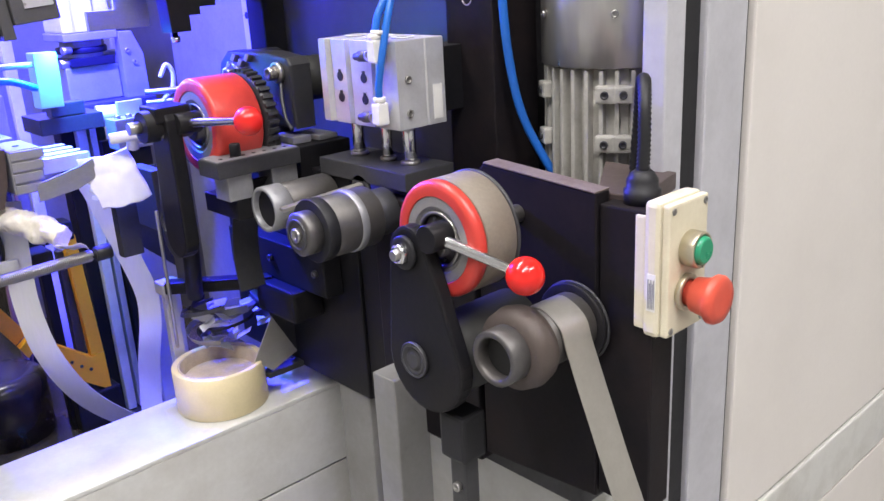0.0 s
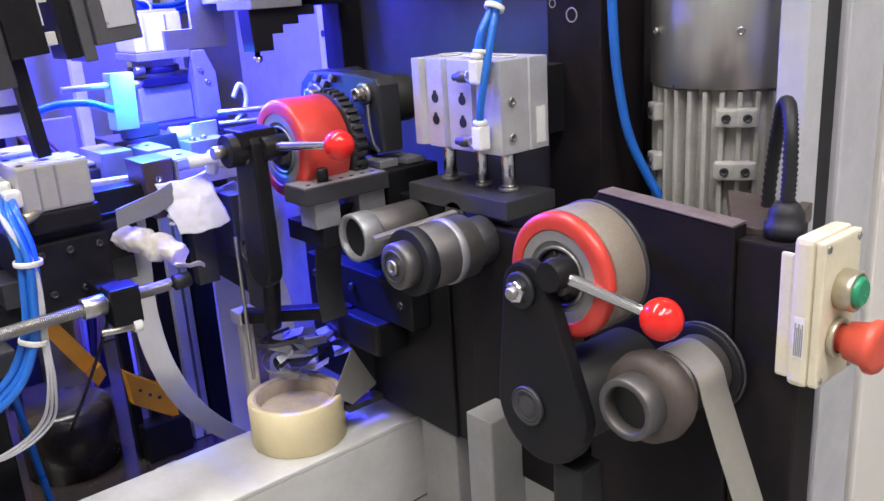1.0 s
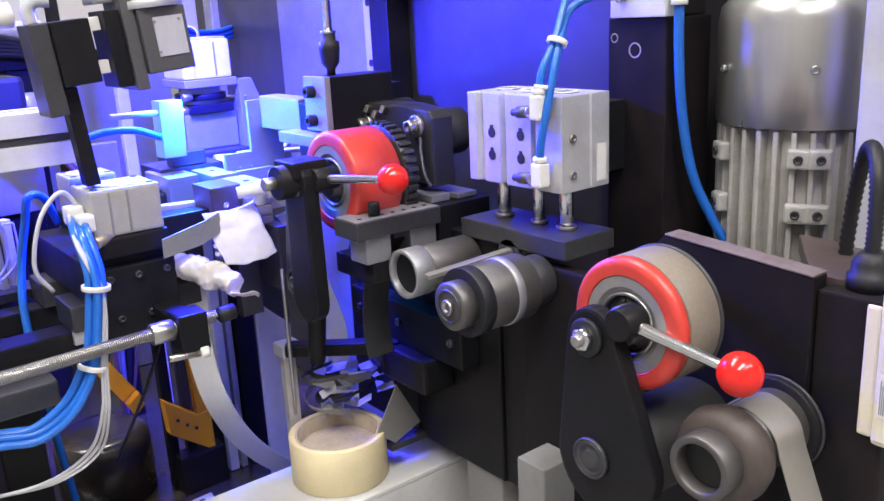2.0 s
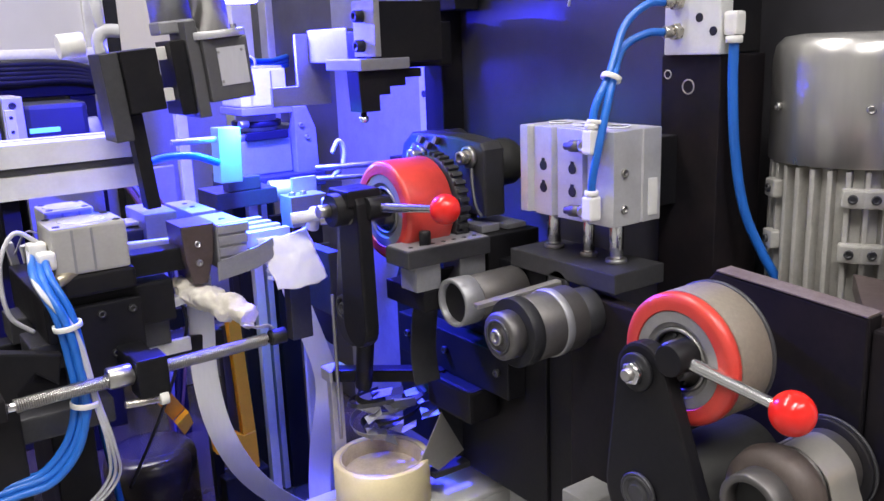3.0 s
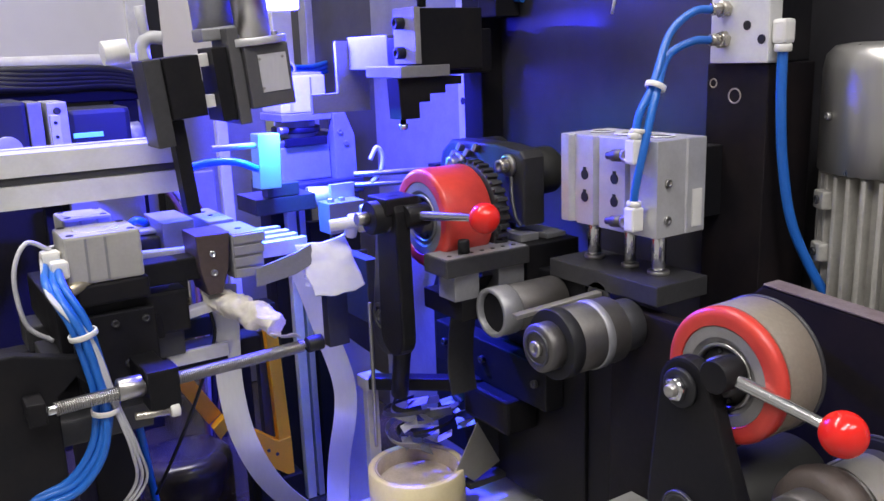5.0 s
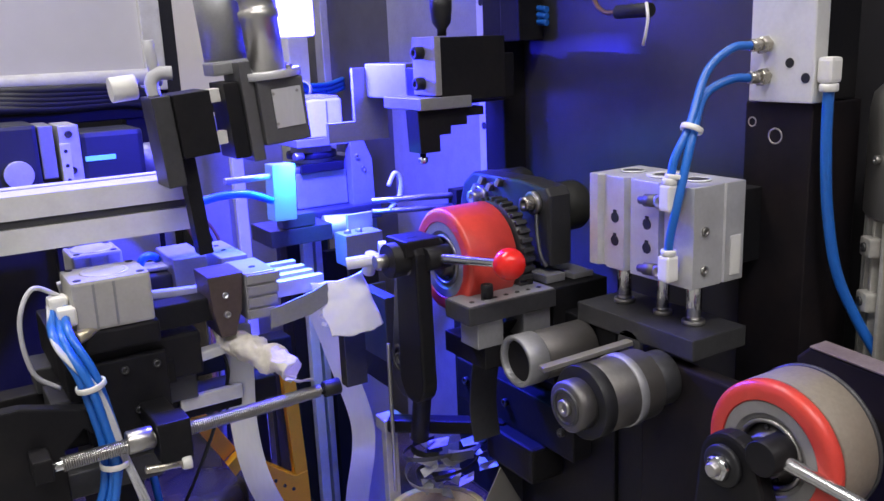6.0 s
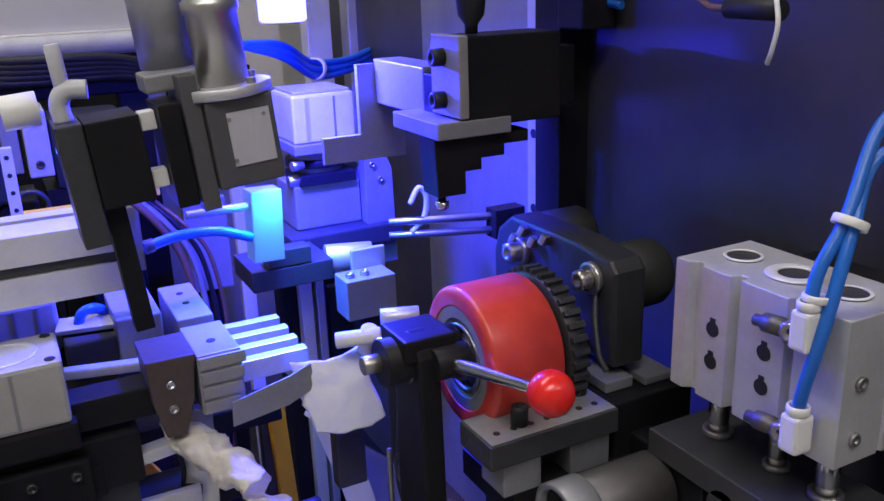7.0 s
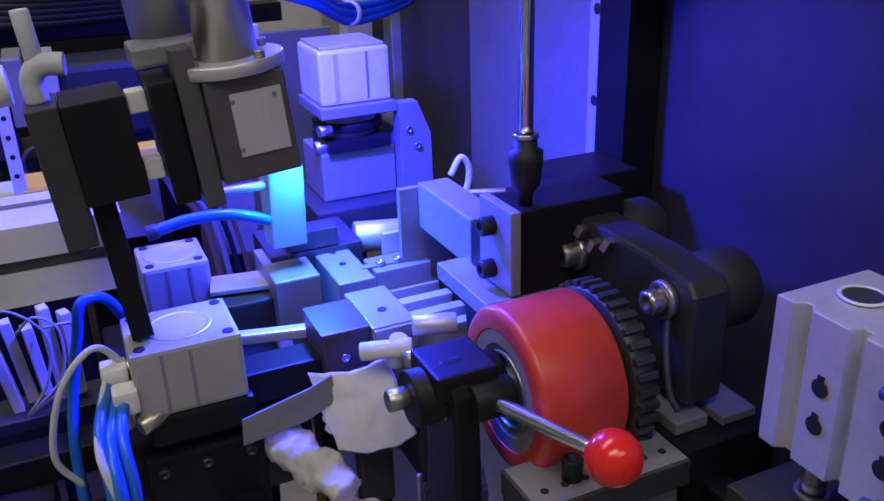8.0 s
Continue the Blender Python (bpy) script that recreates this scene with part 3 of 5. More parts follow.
for yy, zz in ((0.83, 1.168), (0.845, 1.162), (0.858, 1.167), (0.87, 1.158)):
    part("clip", obox(bm_new(), pose(0.497, yy, zz, 25, 10, 20), 0.009, 0.005, 0.008, 0.001), BRASS, gb)
part("spring_hook", hose(bm_new(), [(0.50, 0.776, 1.15), (0.494, 0.768, 1.13), (0.49, 0.758, 1.11), (0.492, 0.752, 1.10)], 0.002, 8), DARK, gb, "bent wire hook")

# ---- rollers under the tool plate ----
ro = thing("guide_roller", (0.45, 0.616, 1.036), "oily steel guide roller with a black flange", "roller", "guide rollers")
part("end_cap", lathe(bm_new(), (0.398, 0.614, 1.037), (0.412, 0.614, 1.037), [(0, 0.010), (0.0, 0.0175), (0.0015, 0.0195), (0.014, 0.0195)], 40), OILSTEEL, ro)
part("cap_ring", ring(bm_new(), (0.3965, 0.614, 1.037), (0.399, 0.614, 1.037), 0.0145, 0.0115, 36, 0.0005), DARK, ro)
part("cap_screw", capscrew(bm_new(), (0.3985, 0.614, 1.037), (-1, 0, 0), 0.0065, 0.004), STEEL, ro)
part("flange", rod(bm_new(), (0.412, 0.614, 1.037), (0.424, 0.614, 1.037), 0.0285, 44), RUBBER, ro, "black rubber flange")
part("drum", rod(bm_new(), (0.424, 0.614, 1.037), (0.474, 0.614, 1.037), 0.0275, 44), OILSTEEL, ro)
part("band", ring(bm_new(), (0.448, 0.614, 1.037), (0.456, 0.614, 1.037), 0.0287, 0.02, 44), ALUDARK, ro, "worn pale band")
part("drum_end", rod(bm_new(), (0.474, 0.614, 1.037), (0.4965, 0.614, 1.037), 0.022, 40), DARK, ro)
ro2 = thing("guide_roller", (0.45, 0.712, 1.037), "open-ended steel guide roller", "roller", "guide rollers")
part("sleeve", ring(bm_new(), (0.424, 0.711, 1.037), (0.445, 0.711, 1.037), 0.0225, 0.0185, 44), ALUDARK, ro2, "worn steel sleeve end")
part("core", rod(bm_new(), (0.430, 0.711, 1.037), (0.5, 0.711, 1.037), 0.0187, 40), BLACK, ro2)
part("drum", rod(bm_new(), (0.4455, 0.711, 1.037), (0.4995, 0.711, 1.037), 0.0215, 40), OILSTEEL, ro2)
fb = thing("feed_bar", (0.457, 0.658, 1.05), "thin pale steel bar lying between the rollers", "bar")
part("bar", obox(bm_new(), pose(0.457, 0.658, 1.051, 0, -6.5, -11.6), 0.083, 0.0085, 0.004, 0.0006), PALESTRIP, fb)
part("end_disc", ring(bm_new(), (0.497, 0.652, 1.052), (0.5005, 0.652, 1.052), 0.0135, 0.004, 32), DARK, fb, "dark end disc")
solid("curved_chute", band(bm_new(), [(0.44, 0.745, 1.06), (0.44, 0.775, 1.02), (0.44, 0.785, 0.97), (0.44, 0.78, 0.935)], (1, 0, 0), 0.03, 0.0015), DARK, "curved blue-lit sheet chute under the red wheel", "chute", (0.44, 0.77, 0.935))

# idler on the mounting plate
idl = thing("idler_roller", (0.44, 0.383, 0.985), "brown idler roller with an open steel bore", "roller")
part("nose", ring(bm_new(), (0.398, 0.383, 0.992), (0.415, 0.383, 0.992), 0.0205, 0.0155, 44), OILSTEEL, idl)
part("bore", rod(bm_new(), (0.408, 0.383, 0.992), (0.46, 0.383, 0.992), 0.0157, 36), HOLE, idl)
part("collar", lathe(bm_new(), (0.414, 0.383, 0.992), (0.45, 0.383, 0.992), [(0, 0.020), (0.002, 0.029), (0.012, 0.031), (0.020, 0.029), (0.022, 0.02)], 44), COLLAR, idl, "brown worn collar")
part("drum", rod(bm_new(), (0.4365, 0.386, 0.990), (0.488, 0.386, 0.990), 0.0235, 44), OILSTEEL, idl)
part("guide_disc", ring(bm_new(), (0.488, 0.388, 0.988), (0.4925, 0.388, 0.988), 0.0315, 0.012, 48), BLACK, idl, "black guide disc")
# edge ring in a lighter grey than the black disc
part("disc_edge", ring(bm_new(), (0.4925, 0.388, 0.988), (0.4945, 0.388, 0.988), 0.0325, 0.0295, 48, 0.0004), DARK, idl, "dark grey disc edge")
solid("steel_band", band(bm_new(), [(0.462, 0.405, 1.0055), (0.462, 0.386, 1.0143), (0.462, 0.366, 1.0045), (0.462, 0.358, 0.985), (0.462, 0.342, 0.945), (0.462, 0.315, 0.88), (0.462, 0.26, 0.76), (0.462, 0.20, 0.62), (0.462, 0.17, 0.45), (0.462, 0.2, 0.25), (0.462, 0.26, 0.1), (0.462, 0.3, 0.003)], (1, 0, 0), 0.029, 0.0008), PALESTRIP, "dull pale steel band running over the idler roller", "band", (0.46, 0.36, 0.003))

# ---- pneumatic cylinder ----
cy = thing("pneumatic_cylinder", (0.53, 0.645, 1.06), "anodised aluminium guided pneumatic cylinder on three rods", "cylinder")
outline = [(0.500, 0.5885), (0.500, 0.618), (0.5065, 0.6192), (0.5065, 0.6228), (0.500, 0.624), (0.500, 0.654), (0.5065, 0.6555), (0.5065, 0.6605), (0.500, 0.662), (0.500, 0.682), (0.504, 0.6855), (0.504, 0.689), (0.499, 0.692), (0.499, 0.7015), (0.556, 0.7015), (0.556, 0.5885), (0.535, 0.5885), (0.534, 0.590), (0.532, 0.590), (0.531, 0.5885)]
part("body", slab(bm_new(), outline, "z", 1.113, 1.191, 0.0007), ALU, cy)
for yy in (0.612, 0.645, 0.681):
    part("bore_ring", ring(bm_new(), (0.529, yy, 1.1915), (0.529, yy, 1.1925), 0.0155 if yy == 0.645 else 0.011, 0.009, 36, 0.0003), ALUWHITE, cy)
    part("bore_cap", rod(bm_new(), (0.529, yy, 1.1905), (0.529, yy, 1.1914), 0.0135 if yy == 0.645 else 0.0105, 32, 0.0002), DARK, cy)
for yy, zz in ((0.672, 1.157), (0.672, 1.1375), (0.636, 1.157), (0.636, 1.1375)):
    # black disc and slot painted as the hole's inner shade
    part("screw_hole", rod(bm_new(), (0.4994, yy, zz), (0.503, yy, zz), 0.0045, 20, 0.0002), HOLE, cy, "screw hole painted as a black disc")
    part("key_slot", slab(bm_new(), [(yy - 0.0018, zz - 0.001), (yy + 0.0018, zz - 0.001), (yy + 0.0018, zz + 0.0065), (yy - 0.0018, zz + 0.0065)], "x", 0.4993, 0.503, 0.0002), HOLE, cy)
for xx, zz in ((0.512, 1.157), (0.512, 1.127)):
    part("side_screw", capscrew(bm_new(), (xx, 0.5885, zz), (0, -1, 0), 0.0036, 0.002), STEEL, cy)
part("label", box(bm_new(), 0.541, 0.552, 0.5878, 0.5884, 1.118, 1.149, 0), WHITEPL, cy, "small white label")
for xx, yy, rr in ((0.529, 0.612, 0.0062), (0.529, 0.645, 0.0052), (0.529, 0.690, 0.0062)):
    part("guide_rod", rod(bm_new(), (xx, yy, 1.075), (xx, yy, 1.113), rr, 24), CHROME, cy, "polished guide rod")
    part("rod_collar", ring(bm_new(), (xx, yy, 1.0752), (xx, yy, 1.0785), rr * 1.5, rr, 24, 0.0004), STEEL, cy)
part("base_plate", box(bm_new(), 0.497, 0.557, 0.583, 0.716, 1.058, 1.075, 0.0012), DARK, cy, "dark grey base plate")
part("mount", box(bm_new(), 0.557, 0.60, 0.60, 0.69, 1.12, 1.18, 0.001), BLACK, cy)
for zz in (1.179, 1.1245):
    f = part("port_fitting", hexnut(bm_new(), (0.500, 0.613, zz), (0.488, 0.613, zz), 0.0062, 0.5), BRASS, cy)
    part("flow_screw", lathe(bm_new(), (0.4945, 0.612, zz), (0.492, 0.65, zz - 0.003), [(0, 0.0036), (0.008, 0.0036), (0.009, 0.005), (0.019, 0.005), (0.02, 0.0032), (0.025, 0.0032)], 16), OILSTEEL, f, "knurled flow screw")
    part("elbow", box(bm_new(), 0.486, 0.498, 0.600, 0.611, zz - 0.006, zz + 0.014, 0.002), WHITEPL, f, "white push-in elbow")
    part("collar", ring(bm_new(), (0.492, 0.6055, zz + 0.014), (0.492, 0.6055, zz + 0.019), 0.0058, 0.004, 20), WHITEPL, f)

# ---- column with valve block ----
col = thing("black_column", (0.62, 0.59, 0.815), "tall black square steel column", "column")
part("shaft", box(bm_new(), 0.590, 0.65, 0.558, 0.619, 0.8155, 1.247, 0.0015), BLACKPLATE, col)
part("ring_mark", ring(bm_new(), (0.5895, 0.590, 1.221), (0.591, 0.590, 1.221), 0.0065, 0.0052, 28, 0.0003), GOLD, col, "worn ring mark")
part("ring_mark", ring(bm_new(), (0.5895, 0.612, 1.231), (0.591, 0.612, 1.231), 0.004, 0.003, 24, 0.0003), GOLD, col, "worn ring mark")
vb = thing("valve_block", (0.61, 0.585, 1.2475), "white aluminium valve block on the column", "valve")
part("block", box(bm_new(), 0.584, 0.600, 0.5555, 0.612, 1.2475, 1.345, 0.0015), ALUWHITE, vb)
part("rear_plate", box(bm_new(), 0.6005, 0.645, 0.56, 0.612, 1.2475, 1.335, 0.0015), BLACK, vb, "black rear block")
for yy, zz in ((0.576, 1.277), (0.562, 1.266)):
    part("screw_hole", rod(bm_new(), (0.5834, yy, zz), (0.59, yy, zz), 0.0037, 20, 0.0002), HOLE, vb)
for zz in (1.2905, 1.2665):
    part("push_fitting", hexnut(bm_new(), (0.5845, 0.597, zz), (0.576, 0.597, zz), 0.0068, 0.5), BRASS, vb, "nickel push-in fitting")
    part("fitting_sleeve", rod(bm_new(), (0.580, 0.597, zz), (0.569, 0.600, zz), 0.0048), BRASS, vb)
elb = part("elbow", box(bm_new(), 0.586, 0.599, 0.542, 0.555, 1.262, 1.281, 0.003), WHITEPL, vb, "white plastic elbow")
part("elbow_collar", ring(bm_new(), (0.592, 0.548, 1.262), (0.592, 0.548, 1.256), 0.0068, 0.0042, 24), WHITEPL, elb)

hs = thing("air_hoses", (0.5, 0.6, 1.14), "pair of blue air hoses tied together with white ties", "hose")
part("hose", hose(bm_new(), [(0.57, 0.600, 1.2905), (0.555, 0.606, 1.289), (0.535, 0.612, 1.272), (0.512, 0.606, 1.235), (0.497, 0.606, 1.212), (0.492, 0.6055, 1.193)], 0.0033), BLUE, hs)
part("hose", hose(bm_new(), [(0.57, 0.600, 1.2665), (0.555, 0.606, 1.266), (0.535, 0.613, 1.255), (0.511, 0.602, 1.228), (0.494, 0.598, 1.185), (0.490, 0.602, 1.155), (0.492, 0.6055, 1.139)], 0.0033), BLUE, hs)
part("cable_tie", ring(bm_new(), (0.513, 0.604, 1.2345), (0.511, 0.604, 1.2305), 0.0085, 0.0065, 20, 0.0004), WHITEPL, hs, "white cable tie")
part("cable_tie", ring(bm_new(), (0.495, 0.6045, 1.2005), (0.4945, 0.6045, 1.197), 0.0065, 0.005, 20, 0.0004), WHITEPL, hs, "white cable tie")
solid("air_hose", hose(bm_new(), [(0.592, 0.548, 1.258), (0.593, 0.548, 1.22), (0.598, 0.547, 1.17), (0.607, 0.542, 1.12), (0.62, 0.53, 1.08), (0.635, 0.512, 1.04), (0.65, 0.49, 0.99), (0.66, 0.48, 0.9555)], 0.0041), BLUE, "blue air hose running down beside the column", "hose", (0.605, 0.54, 1.0))

# ---- motor ----
mo = thing("electric_motor", (0.686, 0.488, 0.815), "grey finned electric motor with a smooth metal cowl", "motor")
MX, MY = 0.686, 0.488
part("cowl", lathe(bm_new(), (MX, MY, 1.160), (MX, MY, 1.3), [(0, 0.0715), (0.001, 0.0725), (0.080, 0.0725), (0.092, 0.0705), (0.099, 0.064), (0.101, 0.05)], 72), FAN, mo, "smooth grey metal cowl")
part("core", rod(bm_new(), (MX, MY, 0.98), (MX, MY, 1.1595), 0.060, 56), FINMAT, mo)
for k in range(32):
    a = 360 / 32 * k
    m = pose(MX, MY, 0, 0, 0, a) @ pose(0.064, 0, 1.082)
    part("cooling_fin", obox(bm_new(), m, 0.013, 0.0042, 0.152, 0.001), FINMAT, mo)
for a in (147, 206, 218, 290):
    for zz in (1.095, 1.138):
        m = pose(MX, MY, 0, 0, 0, a) @ pose(0.0715, 0, zz)
        part("lug", obox(bm_new(), m, 0.010, 0.017, 0.015, 0.002), FINMAT, mo)
        b = m @ Vector((0.005, 0, 0))
        part("lug_screw", capscrew(bm_new(), b, b - Vector((MX, MY, zz)), 0.0036, 0.002), DARK, mo)
for a in (150, 212, 272):
    b = pose(MX, MY, 0, 0, 0, a) @ Vector((0.0722, 0, 1.205))
    part("cowl_screw", capscrew(bm_new(), b, b - Vector((MX, MY, 1.205)), 0.0034, 0.004), STEEL, mo)
part("flange", rod(bm_new(), (MX, MY, 0.955), (MX, MY, 0.98), 0.0715, 56), FINMAT, mo)
part("gearbox", box(bm_new(), 0.652, 0.718, 0.425, 0.553, 0.8155, 0.9545, 0.004), BLACK, mo)

# ---- control box ----
cb = thing("control_box", (0.53, 0.32, 0.985), "cream plastic push-button box with green and red buttons", "control box")
part("housing", box(bm_new(), 0.497, 0.548, 0.317, 0.3305, 0.992, 1.092, 0.004), CREAM, cb)
part("cover", box(bm_new(), 0.4985, 0.5465, 0.3105, 0.3168, 0.9935, 1.0905, 0.003), CREAM, cb)
part("spacer", box(bm_new(), 0.5, 0.545, 0.3305, 0.34, 0.995, 1.08, 0.002), CREAM, cb)
for xx, zz in ((0.503, 1.086), (0.542, 1.086), (0.503, 0.998), (0.542, 0.998)):
    part("cover_screw", capscrew(bm_new(), (xx, 0.3105, zz), (0, -1, 0), 0.0025, 0.0008), STEEL, cb)
part("side_print", box(bm_new(), 0.4966, 0.4972, 0.320, 0.327, 1.012, 1.040, 0), WHITEPL, cb, "small pale side label")
for k in range(5):
    part("print_bar", box(bm_new(), 0.4962, 0.4967, 0.3205 + 0.0012 * k, 0.3211 + 0.0012 * k, 1.014, 1.036 - 0.003 * (k % 2), 0), INK, cb)
g = part("green_button", rod(bm_new(), (0.522, 0.3055, 1.056), (0.522, 0.296, 1.056), 0.0102, 32, 0.002), GREEN, cb, "green push button")
part("bezel", ring(bm_new(), (0.522, 0.3105, 1.056), (0.522, 0.299, 1.056), 0.0132, 0.0104, 36), GOLD, g, "metal bezel")
r = part("emergency_stop", lathe(bm_new(), (0.519, 0.310, 1.024), (0.519, 0.2, 1.024), [(0, 0.009), (0.008, 0.009), (0.009, 0.0125), (0.020, 0.0145), (0.023, 0.0175), (0.026, 0.0175), (0.0285, 0.016), (0.029, 0.01)], 40), BUTTONRED, cb, "faded red mushroom button")
part("stop_collar", ring(bm_new(), (0.519, 0.3105, 1.024), (0.519, 0.306, 1.024), 0.0135, 0.0095, 32), GOLD, r)
gl = thing("cable_gland", (0.523, 0.351, 1.082), "black ribbed cable gland with a corrugated cable", "cable")
part("base", lathe(bm_new(), (0.523, 0.350, 1.082), (0.523, 0.350, 1.12), [(0, 0.0135), (0.010, 0.0135), (0.011, 0.0115), (0.017, 0.0115), (0.022, 0.0085), (0.024, 0.006)], 20), RUBBER, gl)
part("cable", hose(bm_new(), [(0.523, 0.350, 1.103), (0.524, 0.350, 1.125), (0.528, 0.353, 1.150), (0.540, 0.362, 1.165), (0.555, 0.374, 1.160), (0.568, 0.385, 1.13), (0.572, 0.39, 1.095), (0.574, 0.391, 1.06)], 0.0042, 10, 14, 0.0010), RUBBER, gl, "black corrugated cable")

# ---- tape roll and scraps on the beam ----
tr = thing("tape_roll", (0.415, 0.837, 0.790), "roll of yellow masking tape standing on the beam", "tape")
part("tape", ring(bm_new(), (0.415, 0.837, 0.7902), (0.415, 0.837, 0.841), 0.0512, 0.0445, 72, 0.0012), TAPE, tr)
part("core", ring(bm_new(), (0.415, 0.837, 0.7904), (0.415, 0.837, 0.8405), 0.0445, 0.042, 64, 0.0005), CORE, tr, "brown card core")
part("dust_fill", rod(bm_new(), (0.415, 0.837, 0.7906), (0.415, 0.837, 0.8255), 0.0419, 48, 0.003), CORE, tr, "grey dust and swarf inside")

# ---- small stand, coils and guide sheets ----
st = thing("thin_stand", (0.395, 0.898, 0.686), "thin aluminium upright standing on the beam", "stand")
part("upright", box(bm_new(), 0.388, 0.402, 0.889, 0.899, 0.686, 0.915, 0.001), ALU, st)
part("head", box(bm_new(), 0.384, 0.408, 0.882, 0.904, 0.9155, 0.93, 0.002), ALU, st)
part("rod", rod(bm_new(), (0.383, 0.864, 0.86), (0.383, 0.862, 1.02), 0.002), STEEL, st)
wc = thing("wire_scraps", (0.43, 0.85, 0.855), "loose curls of steel strip and clear film above the tape roll", "scraps")
rng = random.Random(4)
for k in range(9):
    r = 0.02 + 0.03 * rng.random()
    cx, cyy, cz = 0.455 + 0.05 * (rng.random() - 0.5), 0.862 + 0.03 * (rng.random() - 0.5), 0.862 + 0.005 * k
    a0, tilt = rng.random() * 6.28, (rng.random() - 0.5) * 0.5
    pts = [(cx + r * math.cos(a0 + 0.5 * i), cyy + 0.7 * r * math.sin(a0 + 0.5 * i), cz + tilt * r * math.cos(a0 * 2 + 0.5 * i)) for i in range(5 + k % 3)]
    part("curl", band(bm_new(), pts, (rng.random() - 0.5, rng.random() - 0.5, 0.7), 0.003 + 0.006 * rng.random(), 0.0004, 5), (DARK, ALUDARK, STRIP, RUBBER)[k % 4], wc)
for k in range(26):
    p = (0.455 + 0.09 * (rng.random() - 0.5), 0.862 + 0.05 * (rng.random() - 0.5), 0.852 + 0.04 * rng.random())
    bm = obox(bm_new(), pose(0, 0, 0), 0.010 + 0.022 * rng.random(), 0.006 + 0.012 * rng.random(), 0.0006, 0)
    for v in bm.verts:
        v.co.z += 0.004 * noise.noise(v.co * 120 + Vector((k, 0, 0)))
        v.co.x += 0.004 * noise.noise(v.co * 90 + Vector((0, k, 0)))
    bm.transform(pose(*p, 60 * (rng.random() - 0.5), 60 * (rng.random() - 0.5), 360 * rng.random()))
    part("flake", bm, (CLEARHOSE, ALUDARK, DARK)[k % 3], wc)
gs = thing("guide_sheet", (0.47, 0.79, 0.815), "bent grey sheet-metal guides beside the tape roll", "sheet")
part("sheet", slab(bm_new(), [(0.440, 0.842), (0.468, 0.888), (0.496, 0.836), (0.462, 0.8225)], "y", 0.7985, 0.8, 0.0003), PALESTRIP, gs)
part("sheet", slab(bm_new(), [(0.470, 0.892), (0.552, 0.837), (0.500, 0.8225), (0.488, 0.83)], "y", 0.808, 0.8095, 0.0003), DARK, gs)
part("foot", box(bm_new(), 0.455, 0.56, 0.796, 0.812, 0.8155, 0.822, 0.001), DARK, gs)

# ---- wrapped sensor by the arm ----
ws = thing("wrapped_sensor", (0.365, 0.90, 1.0), "sensor wrapped in crumpled white tape", "sensor")
bm = bm_new()
got = bmesh.ops.create_grid(bm, x_segments=22, y_segments=22, size=0.5)
for v in bm.verts:
    u, w = v.co.x, v.co.y
    bulge = 0.007 * (1 - (2 * u) ** 2) + 0.0018 * noise.noise(Vector((u * 5, w * 5, 2))) + 0.0007 * noise.noise(Vector((u * 16, w * 15, 3)))
    x = 0.3625 + u * 0.050 - w * 0.012 + 0.002 * noise.noise(Vector((u * 3, w * 4, 7)))
    z = 1.0535 + w * 0.053 + u * 0.008 + 0.003 * noise.noise(Vector((u * 4, w * 3, 5))) - 0.008 * max(0, w - 0.25) * (1 - abs(2 * u))
    v.co = Vector((x, 0.906 - bulge - u * 0.014 + w * 0.020, z))
for f in bm.faces:
    f.smooth = True
bmesh.ops.solidify(bm, geom=bm.faces[:], thickness=0.0012)
part("wrap", bm, CLOTH, ws)
part("core", box(bm_new(), 0.360, 0.386, 0.914, 0.928, 1.03, 1.060, 0.004), DARK, ws)
part("wing", slab(bm_new(), [(0.284, 1.043), (0.326, 1.049), (0.347, 1.058), (0.345, 1.078), (0.329, 1.072), (0.285, 1.062)], "y", 0.9105, 0.912, 0.0003), ALUDARK, ws, "grey sheet wing")
for k in range(5):
    part("edge_fold", obox(bm_new(), pose(0.342 - 0.0012 * k, 0.916, 1.034 + 0.008 * k, 10 * k, 20, 15), 0.004, 0.008, 0.004, 0.001), CLOTH, ws)
part("stem", box(bm_new(), 0.362, 0.386, 0.918, 0.932, 0.96, 1.04, 0.001), DARK, ws)
part("top_fitting", rod(bm_new(), (0.362, 0.90, 1.096), (0.392, 0.886, 1.099), 0.006), WHITEPL, ws, "pale hose fitting")
part("top_fitting", rod(bm_new(), (0.385, 0.90, 1.083), (0.385, 0.89, 1.104), 0.0065), WHITEPL, ws, "pale hose fitting")
part("fitting_nut", hexnut(bm_new(), (0.385, 0.882, 1.094), (0.402, 0.872, 1.096), 0.006), BRASS, ws)
part("barrel", rod(bm_new(), (0.398, 0.900, 1.106), (0.425, 0.890, 1.106), 0.007), ALU, ws)

# upright plates and posts behind the arm
setting("side_plate", slab(bm_new(), [(0.410, 0.686), (0.452, 0.686), (0.454, 0.908), (0.412, 0.947)], "y", 0.995, 1.001, 0.001), STRIPGREY, "grey painted upright plate", "plate")
setting("side_plate", slab(bm_new(), [(0.412, 0.9475), (0.454, 0.9085), (0.454, 1.04), (0.412, 1.04)], "y", 0.996, 1.002, 0.001), DARK, "dark upper plate", "plate")
setting("side_plate", box(bm_new(), 0.398, 0.412, 0.893, 0.95, 0.986, 1.055, 0.001), DARK, "dark upright plate", "plate")
setting("profile_post", box(bm_new(), 0.400, 0.412, 1.10, 1.112, 0.686, 1.085, 0.001), ALUWHITE, "thin bright aluminium post", "post")
